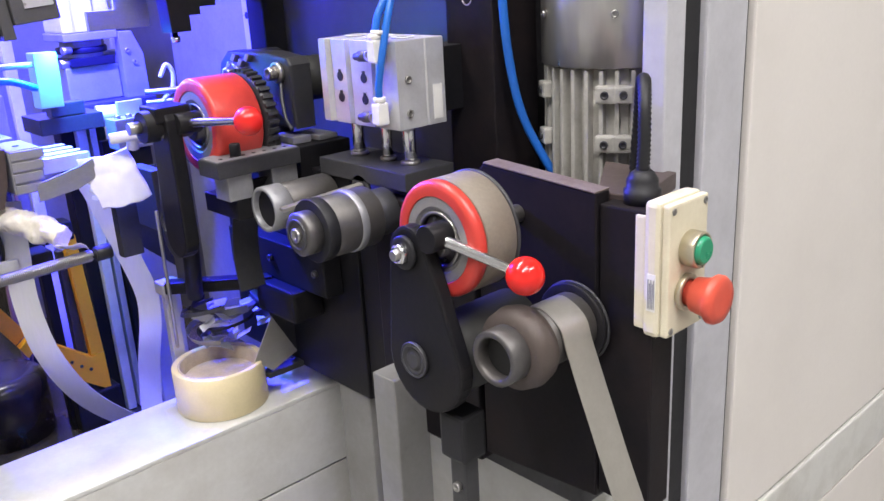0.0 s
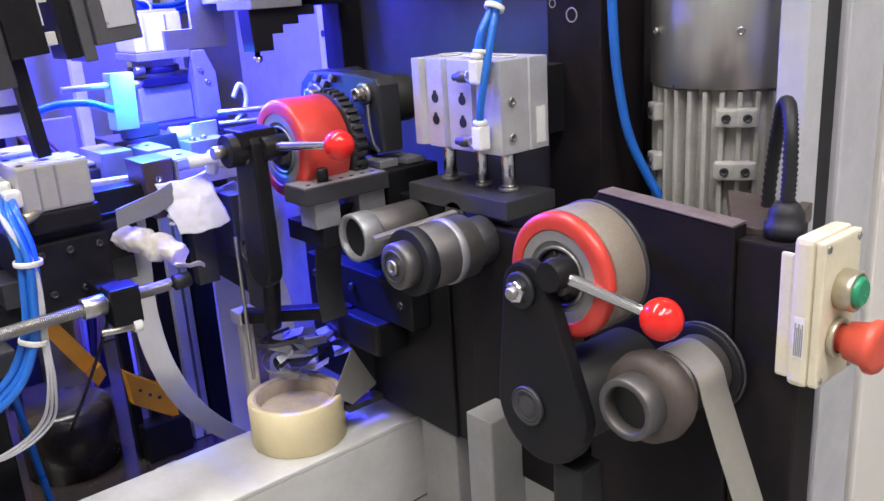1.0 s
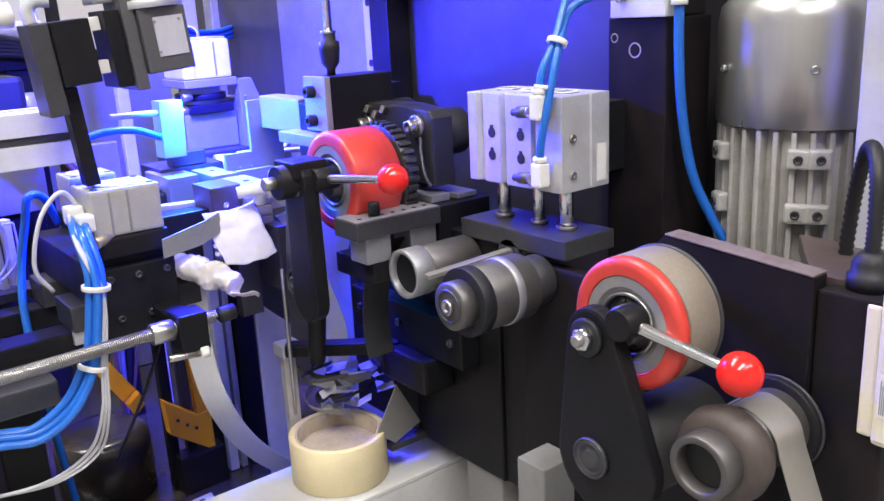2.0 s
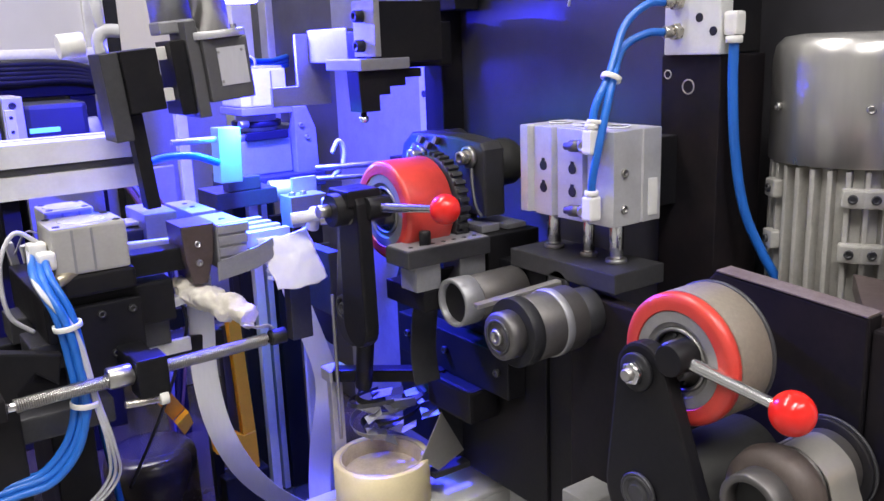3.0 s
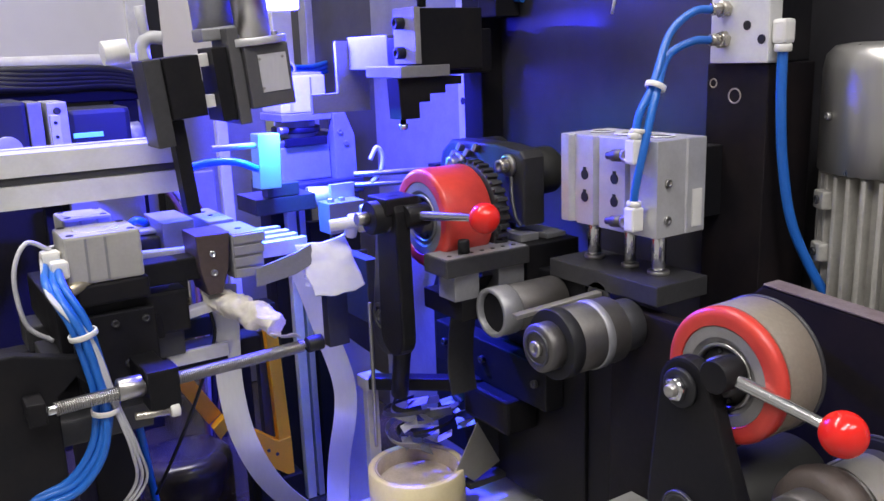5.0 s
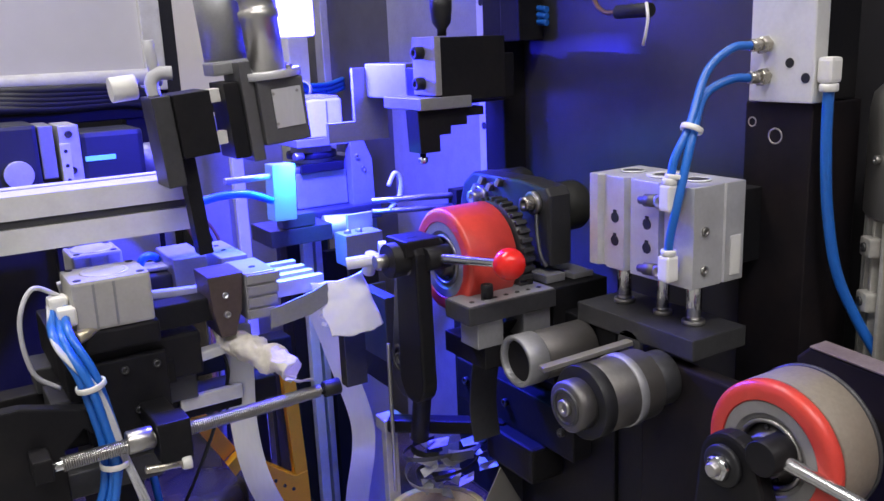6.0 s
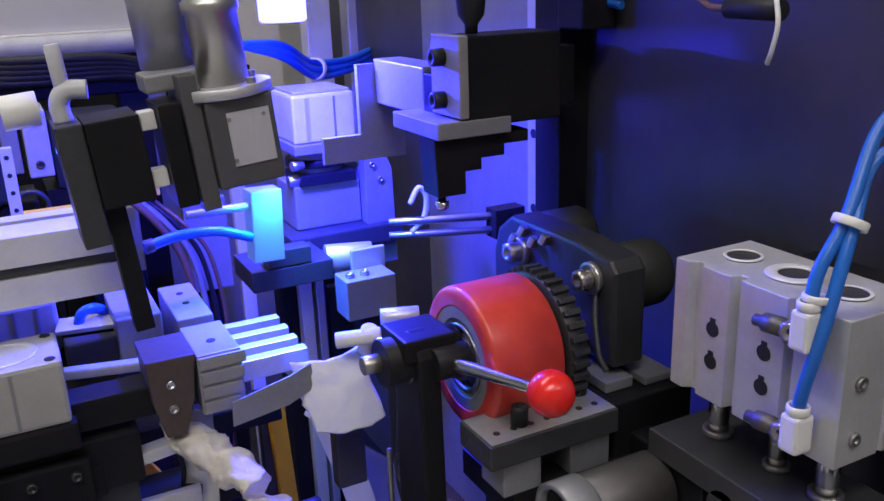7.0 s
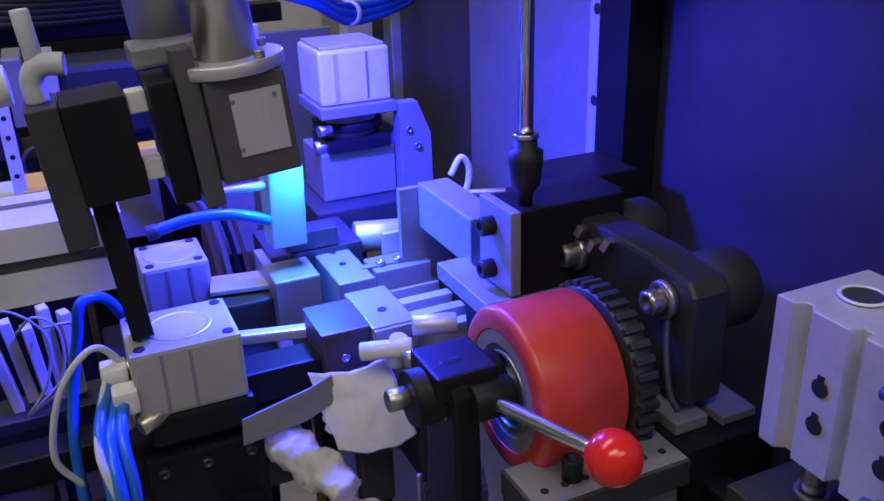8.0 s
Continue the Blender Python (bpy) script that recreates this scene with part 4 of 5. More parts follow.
setting("profile_post", box(bm_new(), 0.416, 0.424, 1.10, 1.112, 0.686, 1.085, 0.001), ALU, "thin aluminium post", "post")
setting("dark_profile", box(bm_new(), 0.428, 0.455, 1.098, 1.11, 0.686, 1.06, 0.001), BLACK, "black upright bar", "post")

# ---- orange bracket and parts on the bed ----
ob_ = thing("orange_bracket", (0.33, 1.1, 0.686), "orange painted angle bracket on the machine bed", "bracket")
part("brace", slab(bm_new(), [(0.222, 0.926), (0.238, 0.934), (0.292, 0.842), (0.276, 0.830)], "y", 1.094, 1.106, 0.001), ORANGE, ob_)
part("brace_tab", slab(bm_new(), [(0.276, 0.830), (0.292, 0.842), (0.296, 0.826), (0.284, 0.814)], "y", 1.080, 1.0935, 0.001), ORANGE, ob_, "folded orange end")
part("lower_bar", slab(bm_new(), [(0.322, 0.816), (0.362, 0.784), (0.379, 0.786), (0.380, 0.728), (0.325, 0.770)], "y", 1.092, 1.108, 0.001), ORANGE, ob_)
part("upright", slab(bm_new(), [(0.356, 0.95), (0.372, 0.95), (0.3795, 0.7865), (0.3625, 0.7845)], "y", 1.094, 1.106, 0.001), ORANGE, ob_)
for xx, zz in ((0.336, 0.786), (0.347, 0.776), (0.358, 0.768)):
    part("bolt", capscrew(bm_new(), (xx, 1.092, zz), (0, -1, 0), 0.0022, 0.0015), DARK, ob_)
part("foot", box(bm_new(), 0.33, 0.39, 1.085, 1.115, 0.6855, 0.735, 0.002), BLACK, ob_)
part("column", box(bm_new(), 0.325, 0.338, 1.105, 1.12, 0.6855, 0.95, 0.002), BLACK, ob_)
part("column", box(bm_new(), 0.35, 0.362, 1.108, 1.122, 0.6855, 0.93, 0.002), DARK, ob_)

bmot = thing("round_housing", (0.262, 1.165, 0.686), "glossy black domed round housing on the machine bed", "housing")
part("dome", lathe(bm_new(), (0.262, 1.165, 0.6855), (0.262, 1.165, 0.80), [(0, 0.058), (0.070, 0.058), (0.080, 0.0555), (0.086, 0.049), (0.089, 0.036), (0.090, 0.018), (0.0902, 0.002)], 56), BED, bmot)
part("clip", obox(bm_new(), pose(0.285, 1.118, 0.752, 0, 0, 25), 0.02, 0.008, 0.012, 0.001), ALU, bmot)
# bright plate added where the bed has a bright spot
tab = thing("metal_tab", (0.338, 1.05, 0.686), "small bright plate added for a bright spot on the oily bed", "tab")
part("plate", slab(bm_new(), [(0.322, 1.035), (0.352, 1.04), (0.356, 1.066), (0.328, 1.064)], "z", 0.6855, 0.689, 0.0006), STRIP, tab)
part("screw", capscrew(bm_new(), (0.338, 1.05, 0.689), (0, 0, 1), 0.004, 0.003), DARK, tab)
oc = thing("cable_clamp", (0.07, 0.93, 0.83), "orange and grey clamp on the black stand", "clamp")
part("block", box(bm_new(), 0.055, 0.085, 0.915, 0.94, 0.885, 0.925, 0.003), ALUDARK, oc)
part("lip", box(bm_new(), 0.05, 0.075, 0.908, 0.9145, 0.885, 0.905, 0.002), ORANGE, oc)
part("post", box(bm_new(), 0.06, 0.08, 0.92, 0.938, 0.6855, 0.8845, 0.002), BLACK, oc)

# left-hand black stand and spring rod, fixed
sd = thing("slide_stand", (0.08, 0.9, 0.686), "black steel stand with a notched plate", "stand")
part("plate", slab(bm_new(), [(-0.02, 0.70), (0.088, 0.70), (0.088, 0.985), (0.105, 1.0), (0.122, 0.985), (0.128, 1.012), (0.06, 1.03), (-0.02, 1.03)], "y", 0.885, 0.90, 0.002), BLACK, sd)
part("rail", box(bm_new(), -0.05, 0.30, 0.955, 0.99, 0.955, 0.978, 0.002), BLACK, sd)
part("rail", box(bm_new(), -0.05, 0.36, 1.06, 1.09, 0.955, 0.978, 0.002), BLACK, sd)
part("rail_strip", box(bm_new(), 0.2, 0.262, 0.948, 0.9545, 0.966, 0.980, 0.001), ALU, sd, "bright guide strip")
part("leg", box(bm_new(), 0.12, 0.16, 0.96, 1.085, 0.6855, 0.9545, 0.002), BLACK, sd)
part("leg", box(bm_new(), -0.04, 0.0, 0.9, 1.085, 0.6855, 0.9545, 0.002), BLACK, sd)
part("cross_bar", box(bm_new(), -0.05, 0.17, 0.905, 0.95, 0.93, 0.954, 0.002), DARK, sd)
sr = thing("spring_rod", (0.2, 0.862, 0.985), "steel stop rod with a coil spring and black end", "rod")
part("shaft", rod(bm_new(), (0.06, 0.862, 0.984), (0.318, 0.862, 0.990), 0.0042), CHROME, sr)
part("stop", rod(bm_new(), (0.312, 0.862, 0.990), (0.328, 0.862, 0.9905), 0.0078), RUBBER, sr, "black rubber stop")
coil = [(0.082 + 0.00026 * k, 0.862 + 0.0057 * math.cos(k * 0.9), 0.9847 + 0.0000062 * k + 0.0057 * math.sin(k * 0.9)) for k in range(870)]
part("spring", hose(bm_new(), coil, 0.0008, 4, 1), STEEL, sr, "close-wound bright spring")
part("bracket", box(bm_new(), 0.06, 0.075, 0.855, 0.8845, 0.975, 0.995, 0.002), BLACK, sr)

# ---- moving gripper carriage (built in its forward position) ----
gc = thing("gripper_carriage", (0.29, 0.98, 0.978), "black sliding gripper carriage with two square cylinders", "gripper")


def square_cylinder(x0, x1, y0, y1, z0, z1):
    c = part("square_cylinder", box(bm_new(), x0, x1, y0, y1, z0, z1, 0.003), CYLGREY, gc, "grey-white square air cylinder")
    xm, ym = (x0 + x1) / 2, (y0 + y1) / 2
    part("end_disc", lathe(bm_new(), (xm, ym, z1), (xm, ym, z1 + 0.01), [(0, 0.021), (0.0008, 0.0205), (0.0008, 0.0175), (0.0003, 0.017)], 40), ALU, c)
    for xx in (x0 + 0.007, x1 - 0.007):
        for yy in (y0 + 0.007, y1 - 0.007):
            part("corner_screw", rod(bm_new(), (xx, yy, z1 - 0.001), (xx, yy, z1 + 0.0006), 0.0036, 16, 0.0002), HOLE, c)
    for xx in (x0 + 0.017, x0 + 0.034):
        part("groove", box(bm_new(), xx, xx + 0.0022, y0 - 0.0004, y0 + 0.001, z0 + 0.002, z1 - 0.003, 0), ALUDARK, c)


square_cylinder(0.227, 0.294, 0.923, 0.981, 1.071, 1.116)
square_cylinder(0.250, 0.300, 1.068, 1.122, 1.066, 1.108)
part("under_plate", box(bm_new(), 0.232, 0.297, 0.922, 0.984, 1.050, 1.0708, 0.003), BLACK, gc)
part("under_plate", box(bm_new(), 0.245, 0.305, 1.064, 1.126, 1.048, 1.0658, 0.003), BLACK, gc)
part("body", box(bm_new(), 0.215, 0.335, 0.935, 1.115, 1.006, 1.0485, 0.003), BLACK, gc)
part("slide_block", box(bm_new(), 0.20, 0.33, 0.945, 1.0, 0.979, 1.0055, 0.002), DARK, gc)
part("slide_block", box(bm_new(), 0.20, 0.33, 1.05, 1.10, 0.979, 1.0055, 0.002), DARK, gc)
part("front_plate", box(bm_new(), 0.225, 0.30, 0.925, 0.9345, 0.965, 1.04, 0.002), BLACK, gc)
for xx, zz in ((0.235, 1.03), (0.262, 1.03), (0.29, 1.03), (0.240, 0.99), (0.27, 0.99)):
    part("cap_screw", capscrew(bm_new(), (xx, 0.925, zz), (0, -1, 0), 0.0036, 0.004), DARK, gc)
part("arm", box(bm_new(), 0.292, 0.352, 0.935, 0.962, 1.055, 1.078, 0.002), BLACK, gc)
part("arm", box(bm_new(), 0.300, 0.352, 1.03, 1.085, 1.055, 1.083, 0.002), DARK, gc)
part("link_bar", obox(bm_new(), pose(0.320, 0.99, 1.075, 0, 0, -14), 0.062, 0.010, 0.008, 0.002), ALU, gc, "bright link bar")
part("link_bar", obox(bm_new(), pose(0.322, 1.06, 1.087, 0, 0, -10), 0.05, 0.03, 0.004, 0.001), ALU, gc, "bright link plate")
jaw = part("jaw", slab(bm_new(), [(0.344, 1.10), (0.378, 1.10), (0.374, 1.064), (0.366, 1.040), (0.352, 1.040), (0.346, 1.066)], "y", 0.924, 0.970, 0.0015), BROWN, gc, "brown steel jaw")
part("jaw_screw", capscrew(bm_new(), (0.359, 0.924, 1.081), (0, -1, 0), 0.0034, 0.0025), CHROME, jaw)
part("jaw_screw", capscrew(bm_new(), (0.359, 0.924, 1.062), (0, -1, 0), 0.0034, 0.0025), STEEL, jaw)
jaw = part("jaw", box(bm_new(), 0.3785, 0.410, 0.922, 0.982, 1.052, 1.098, 0.0015), JAWMAT, gc, "grey steel jaw")
part("jaw_hole", rod(bm_new(), (0.394, 0.945, 1.0978), (0.394, 0.945, 1.0986), 0.0034, 16, 0.0001), HOLE, jaw)
for k in range(4):
    part("jaw_step", box(bm_new(), 0.3795, 0.4125 - 0.0022 * k, 0.9195, 0.9219, 1.0875 - 0.0115 * k, 1.0965 - 0.0115 * k, 0.0006), JAWMAT, gc)
jaw = part("jaw", box(bm_new(), 0.338, 0.3725, 1.018, 1.090, 1.058, 1.100, 0.0015), JAWMAT, gc, "grey steel jaw")
jaw = part("jaw", box(bm_new(), 0.380, 0.408, 0.995, 1.080, 1.056, 1.099, 0.0015), JAWMAT, gc, "grey steel jaw")
for yy in (1.03, 1.055):
    part("jaw_hole", rod(bm_new(), (0.394, yy, 1.0988), (0.394, yy, 1.0996), 0.0028, 16, 0.0001), HOLE, jaw)
for yy in (0.93, 0.953, 0.976, 1.0):
    part("finger", box(bm_new(), 0.4105, 0.462, yy, yy + 0.010, 1.066, 1.082, 0.001), ALU, gc, "bright steel finger")
part("fitting", box(bm_new(), 0.210, 0.226, 0.938, 0.956, 1.084, 1.102, 0.003), WHITEPL, gc, "white elbow fitting")
part("fitting", rod(bm_new(), (0.224, 0.950, 1.094), (0.243, 0.952, 1.094), 0.0065), GOLD, gc)
part("fitting", rod(bm_new(), (0.226, 0.922, 1.068), (0.244, 0.93, 1.072), 0.006), GOLD, gc)
part("fitting_nut", hexnut(bm_new(), (0.220, 0.924, 1.07), (0.220, 0.924, 1.085), 0.006), BRASS, gc)
part("fitting", box(bm_new(), 0.214, 0.229, 0.918, 0.934, 1.080, 1.096, 0.003), WHITEPL, gc, "white elbow fitting")
part("rod_block", box(bm_new(), 0.268, 0.296, 0.850, 0.878, 0.965, 1.002, 0.002), BLACK, gc)
part("rod_collar", ring(bm_new(), (0.245, 0.862, 0.9885), (0.266, 0.862, 0.9885), 0.010, 0.0056, 28), STEEL, gc, "bright shaft collar")
part("block_screw", rod(bm_new(), (0.255, 0.852, 0.965), (0.285, 0.852, 0.962), 0.0035), BRASS, gc)
part("screw_head", hexnut(bm_new(), (0.285, 0.852, 0.962), (0.293, 0.852, 0.962), 0.0065), WHITEPL, gc)
part("hanger", box(bm_new(), 0.270, 0.294, 0.879, 0.935, 0.978, 0.996, 0.002), BLACK, gc)
# wrapped probe on its bar, carried part of the way by the gripper
wp = thing("wrapped_probe", (0.29, 0.93, 1.01), "probe on a steel bar wrapped in grubby crumpled cloth", "probe")
bm = bm_new()
lathe(bm, (0.296, 0.956, 1.034), (0.340, 0.878, 1.010), [(0.0022 * k, 0.0085 + 0.0045 * math.sin(0.3 + 2.4 * k / 44)) for k in range(43)], 36)
for v in bm.verts:
    v.co += 0.006 * noise.noise_vector(v.co * 60) + 0.0022 * noise.noise_vector(v.co * 170) + 0.0014 * noise.noise_vector(v.co * 460)
part("rag_wrap", bm, RAG, wp, "grubby crumpled wrapping")
flap = bm_new()
bmesh.ops.create_grid(flap, x_segments=10, y_segments=8, size=0.5)
flap.transform(pose(0.347, 0.872, 1.000, 6, 20, 58) @ Matrix.Diagonal((0.034, 0.024, 1, 1)))
for v in flap.verts:
    v.co += 0.004 * noise.noise_vector(v.co * 80)
bmesh.ops.solidify(flap, geom=flap.faces[:], thickness=0.0008)
part("wrap_tab", flap, RAG, wp)
part("sensor_bar", obox(bm_new(), pose(0.268, 0.945, 1.020, 0, -7, 0), 0.082, 0.014, 0.010, 0.002), ALU, wp, "bright square bar")
part("bar_clamp", box(bm_new(), 0.232, 0.247, 0.934, 0.958, 1.003, 1.028, 0.002), BLACK, wp)
part("lead", hose(bm_new(), [(0.298, 0.955, 1.02), (0.302, 0.96, 0.985), (0.285, 0.97, 0.93), (0.262, 0.985, 0.87), (0.235, 1.0, 0.81)], 0.0018, 6), RUBBER, wp, "thin dark lead")

fs_ = thing("feed_strip", (0.299, 0.953, 0.804), "bright looped steel strip pulled through the gripper", "strip")
part("strip", band(bm_new(), [(0.266, 0.958, 1.04), (0.264, 0.956, 0.99), (0.262, 0.955, 0.93), (0.272, 0.955, 0.866), (0.299, 0.953, 0.804), (0.345, 0.952, 0.752), (0.40, 0.95, 0.72), (0.46, 0.95, 0.703)], (0.85, -0.5, 0.1), 0.027, 0.0006), STRIP, fs_)

hb_ = thing("hose_bundle", (0.217, 0.935, 1.088), "bundle of blue air hoses and grey wires with white ties", "hoses")
HP = [(0.217, 0.935, 1.088), (0.212, 0.895, 1.077), (0.2235, 0.877, 1.047), (0.231, 0.874, 1.009), (0.2345, 0.873, 0.976), (0.227, 0.875, 0.935), (0.205, 0.88, 0.906), (0.177, 0.885, 0.898), (0.14, 0.89, 0.89), (0.08, 0.90, 0.87)]
for dx, dy, dz in ((0, 0, 0), (0.006, 0.005, 0.004), (-0.006, 0.003, 0.002), (0.001, -0.005, -0.005)):
    part("hose", hose(bm_new(), [(x + dx, y + dy, z + dz) for x, y, z in HP], 0.0036), BLUE, hb_, "blue air hose")
for k, (dx, r0) in enumerate(((0.014, 0.0016), (0.019, 0.0016), (0.024, 0.0014))):
    part("wire", hose(bm_new(), [(0.210, 0.945, 1.095), (0.202 + dx * 0.2, 0.89, 1.075), (0.222 + dx * 0.4, 0.872, 1.035), (0.236 + dx * 0.4, 0.868, 0.972), (0.244 + dx * 0.6, 0.872, 0.925), (0.242 + dx, 0.896, 0.88), (0.21 + dx, 0.90, 0.85), (0.17, 0.91, 0.83)], r0, 8), CLEARHOSE, hb_, "thin grey wire")
part("wire", hose(bm_new(), [(0.222, 0.95, 1.10), (0.20, 0.945, 1.112), (0.186, 0.94, 1.085), (0.19, 0.94, 1.04), (0.21, 0.94, 1.02)], 0.0022, 8), CLEARHOSE, hb_, "pale clear hose")
for c, w in (((0.2255, 0.878, 1.042), (0.22, -0.02, -1)), ((0.2355, 0.874, 0.971), (0.0, 0, -1))):
    w = Vector(w).normalized() * 0.005
    part("cable_tie", ring(bm_new(), c, Vector(c) + w, 0.0125, 0.0105, 24, 0.0005), WHITEPL, hb_, "white cable tie")
hs_ = thing("steel_strip", (0.388, 0.975, 0.80), "bright wavy steel strip hanging beside the arm", "strip")
part("strip", band(bm_new(), [(0.350, 0.972, 1.05), (0.362, 0.975, 1.03), (0.384, 0.978, 0.962), (0.400, 0.972, 0.90), (0.398, 0.966, 0.86), (0.390, 0.974, 0.80), (0.386, 0.978, 0.74), (0.386, 0.976, 0.688)], (0.85, -0.5, 0), 0.026, 0.0006, 10), STRIP, hs_)

# ---- clamp head on its vertical slide (built raised) ----
vs = thing("vertical_slide", (0.65, 1.1, 0.686), "vertical slide plate with a drilled linear rail", "slide", kind="structure")
part("plate", box(bm_new(), 0.629, 0.6375, 1.03, 1.28, 0.6855, 1.75, 0.002), ALUDARK, vs)
part("rail", box(bm_new(), 0.612, 0.6285, 1.008, 1.029, 1.10, 1.75, 0.0015), ALU, vs, "pale drilled rail")
part("rail_side", box(bm_new(), 0.606, 0.6375, 0.969, 1.0075, 1.10, 1.75, 0.002), BLACK, vs, "black rail backing")
for k in range(9):
    part("rail_hole", rod(bm_new(), (0.6114, 1.0185, 1.13 + 0.072 * k), (0.614, 1.0185, 1.13 + 0.072 * k), 0.0045, 18, 0.0002), HOLE, vs)
air = thing("actuator", (0.47, 0.85, 1.5), "upright actuator above the clamp head", "actuator")
part("barrel", rod(bm_new(), (0.466, 0.874, 1.50), (0.466, 0.874, 1.75), 0.024, 36), ALU, air)
part("bracket", box(bm_new(), 0.45, 0.64, 0.835, 0.965, 1.485, 1.5, 0.002), BLACK, air)
part("bracket_arm", box(bm_new(), 0.60, 0.6345, 0.93, 0.9645, 1.3, 1.4845, 0.002), BLACK, air)

ch = thing("clamp_head", (0.47, 0.88, 1.25), "black clamp head with a grey face plate and a downward probe", "clamp")
part("face_plate", box(bm_new(), 0.449, 0.456, 0.861, 0.903, 1.253, 1.308, 0.001), HUBGREY, ch, "grey face plate")
part("block", box(bm_new(), 0.4565, 0.532, 0.863, 0.901, 1.246, 1.307, 0.0015), BLACK, ch)
part("mid_block", box(bm_new(), 0.49, 0.56, 0.9015, 0.945, 1.240, 1.293, 0.002), BLACK, ch)
part("rear_block", box(bm_new(), 0.54, 0.605, 0.9455, 1.0, 1.238, 1.288, 0.002), BLACK, ch)
for yy, zz in ((0.885, 1.293), (0.885, 1.264)):
    part("cap_screw", capscrew(bm_new(), (0.449, yy, zz), (-1, 0, 0), 0.0062, 0.009), RUBBER, ch, "black socket screw")
part("foot", box(bm_new(), 0.432, 0.49, 0.862, 0.935, 1.240, 1.2515, 0.001), ALUDARK, ch)
part("finger", slab(bm_new(), [(0.432, 1.2395), (0.508, 1.2395), (0.508, 1.231), (0.488, 1.231), (0.488, 1.223), (0.469, 1.223), (0.469, 1.215), (0.456, 1.215), (0.456, 1.199), (0.434, 1.199)], "y", 0.868, 0.892, 0.0008), BLACK, ch)
part("probe", lathe(bm_new(), (0.441, 0.877, 1.1992), (0.441, 0.877, 1.17), [(0, 0.003), (0.005, 0.003), (0.005, 0.005), (0.010, 0.0047), (0.0115, 0.003)], 18), CHROME, ch, "bright probe tip")
part("foot_screw", capscrew(bm_new(), (0.462, 0.874, 1.2515), (0, 0, 1), 0.006, 0.008), RUBBER, ch)
part("side_box", box(bm_new(), 0.452, 0.4772, 0.9225, 1.0125, 1.247, 1.283, 0.0015), ALUDARK, ch, "grey side cylinder")
# solid black put in for the shade of the open gap
part("side_gap", box(bm_new(), 0.452, 0.4772, 0.9025, 0.922, 1.25, 1.279, 0.001), BLACK, ch)
part("end_plate", slab(bm_new(), [(0.404, 1.200), (0.478, 1.200), (0.478, 1.279), (0.437, 1.279), (0.437, 1.222), (0.404, 1.222)], "y", 1.0128, 1.0185, 0.0006), ALUDARK, ch, "grey stepped end plate")
part("coupling", lathe(bm_new(), (0.466, 0.874, 1.3082), (0.466, 0.874, 1.4), [(0, 0.0045), (0.006, 0.0045), (0.012, 0.009), (0.026, 0.0105), (0.033, 0.0105), (0.034, 0.007), (0.043, 0.007), (0.044, 0.0045)], 28), RUBBER, ch, "black floating coupling")
part("rod", rod(bm_new(), (0.466, 0.874, 1.352), (0.466, 0.874, 1.69), 0.0045), CHROME, ch, "polished piston rod")
part("coupling_ring", ring(bm_new(), (0.466, 0.874, 1.349), (0.466, 0.874, 1.352), 0.0078, 0.0046, 24, 0.0003), CHROME, ch, "bright ring")
part("slide_nipple", hose(bm_new(), [(0.59, 0.985, 1.257), (0.588, 0.985, 1.268), (0.580, 0.990, 1.276)], 0.004, 8), BRASS, ch)

# ---- sensor on a brown cable ----
sc = thing("hanging_sensor", (0.56, 0.715, 1.3), "small dark sensor on a brown cable with a white tie", "sensor")
part("body", rod(bm_new(), (0.575, 0.75, 1.322), (0.57, 0.705, 1.322), 0.006), RUBBER, sc)
part("cable", hose(bm_new(), [(0.575, 0.75, 1.322), (0.582, 0.775, 1.323), (0.592, 0.80, 1.335), (0.605, 0.82, 1.36), (0.62, 0.83, 1.40), (0.637, 0.835, 1.44)], 0.0022, 8), BROWNWIRE, sc)
part("tie_end", hose(bm_new(), [(0.565, 0.705, 1.328), (0.562, 0.700, 1.315), (0.562, 0.703, 1.30), (0.565, 0.708, 1.293)], 0.0016, 6), WHITEPL, sc, "white tie end")
bb = thing("air_hoses", (0.63, 0.918, 1.325), "bundle of blue air hoses along the back wall", "hose")
for k in range(3):
    part("hose", hose(bm_new(), [(0.630, 0.918, 1.318 + 0.007 * k), (0.626, 0.945, 1.322 + 0.007 * k), (0.626, 0.985, 1.328 + 0.007 * k), (0.63, 1.02, 1.345 + 0.006 * k), (0.622, 1.05, 1.385)], 0.0036, 8), BLUE, bb)
part("cable_tie", ring(bm_new(), (0.626, 0.945, 1.329), (0.626, 0.949, 1.3295), 0.011, 0.0085, 20, 0.0004), WHITEPL, bb)

# ---- curing lamp and guide block ----
lm = thing("curing_lamp", (0.388, 1.041, 1.31), "tubular lamp glowing violet-blue above the gripper", "lamp")
part("tube", rod(bm_new(), (0.388, 1.041, 1.3145), (0.388, 1.041, 1.47), 0.019, 36, 0.002), GLOW, lm, "glowing blue-white tube")
part("collar", ring(bm_new(), (0.388, 1.041, 1.47), (0.388, 1.041, 1.52), 0.024, 0.018, 36), ALU, lm)
part("holder", box(bm_new(), 0.38, 0.60, 1.025, 1.035, 1.495, 1.51, 0.001), BLACK, lm)
part("holder", box(bm_new(), 0.59, 0.634, 1.041, 1.06, 1.48, 1.52, 0.001), BLACK, lm)
gbk = thing("guide_block", (0.356, 1.04, 1.08), "frosted pale block with an added blue glow", "block")
# shines by the emission added to its material
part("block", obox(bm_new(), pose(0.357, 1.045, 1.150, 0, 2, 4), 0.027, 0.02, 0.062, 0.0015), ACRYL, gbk)
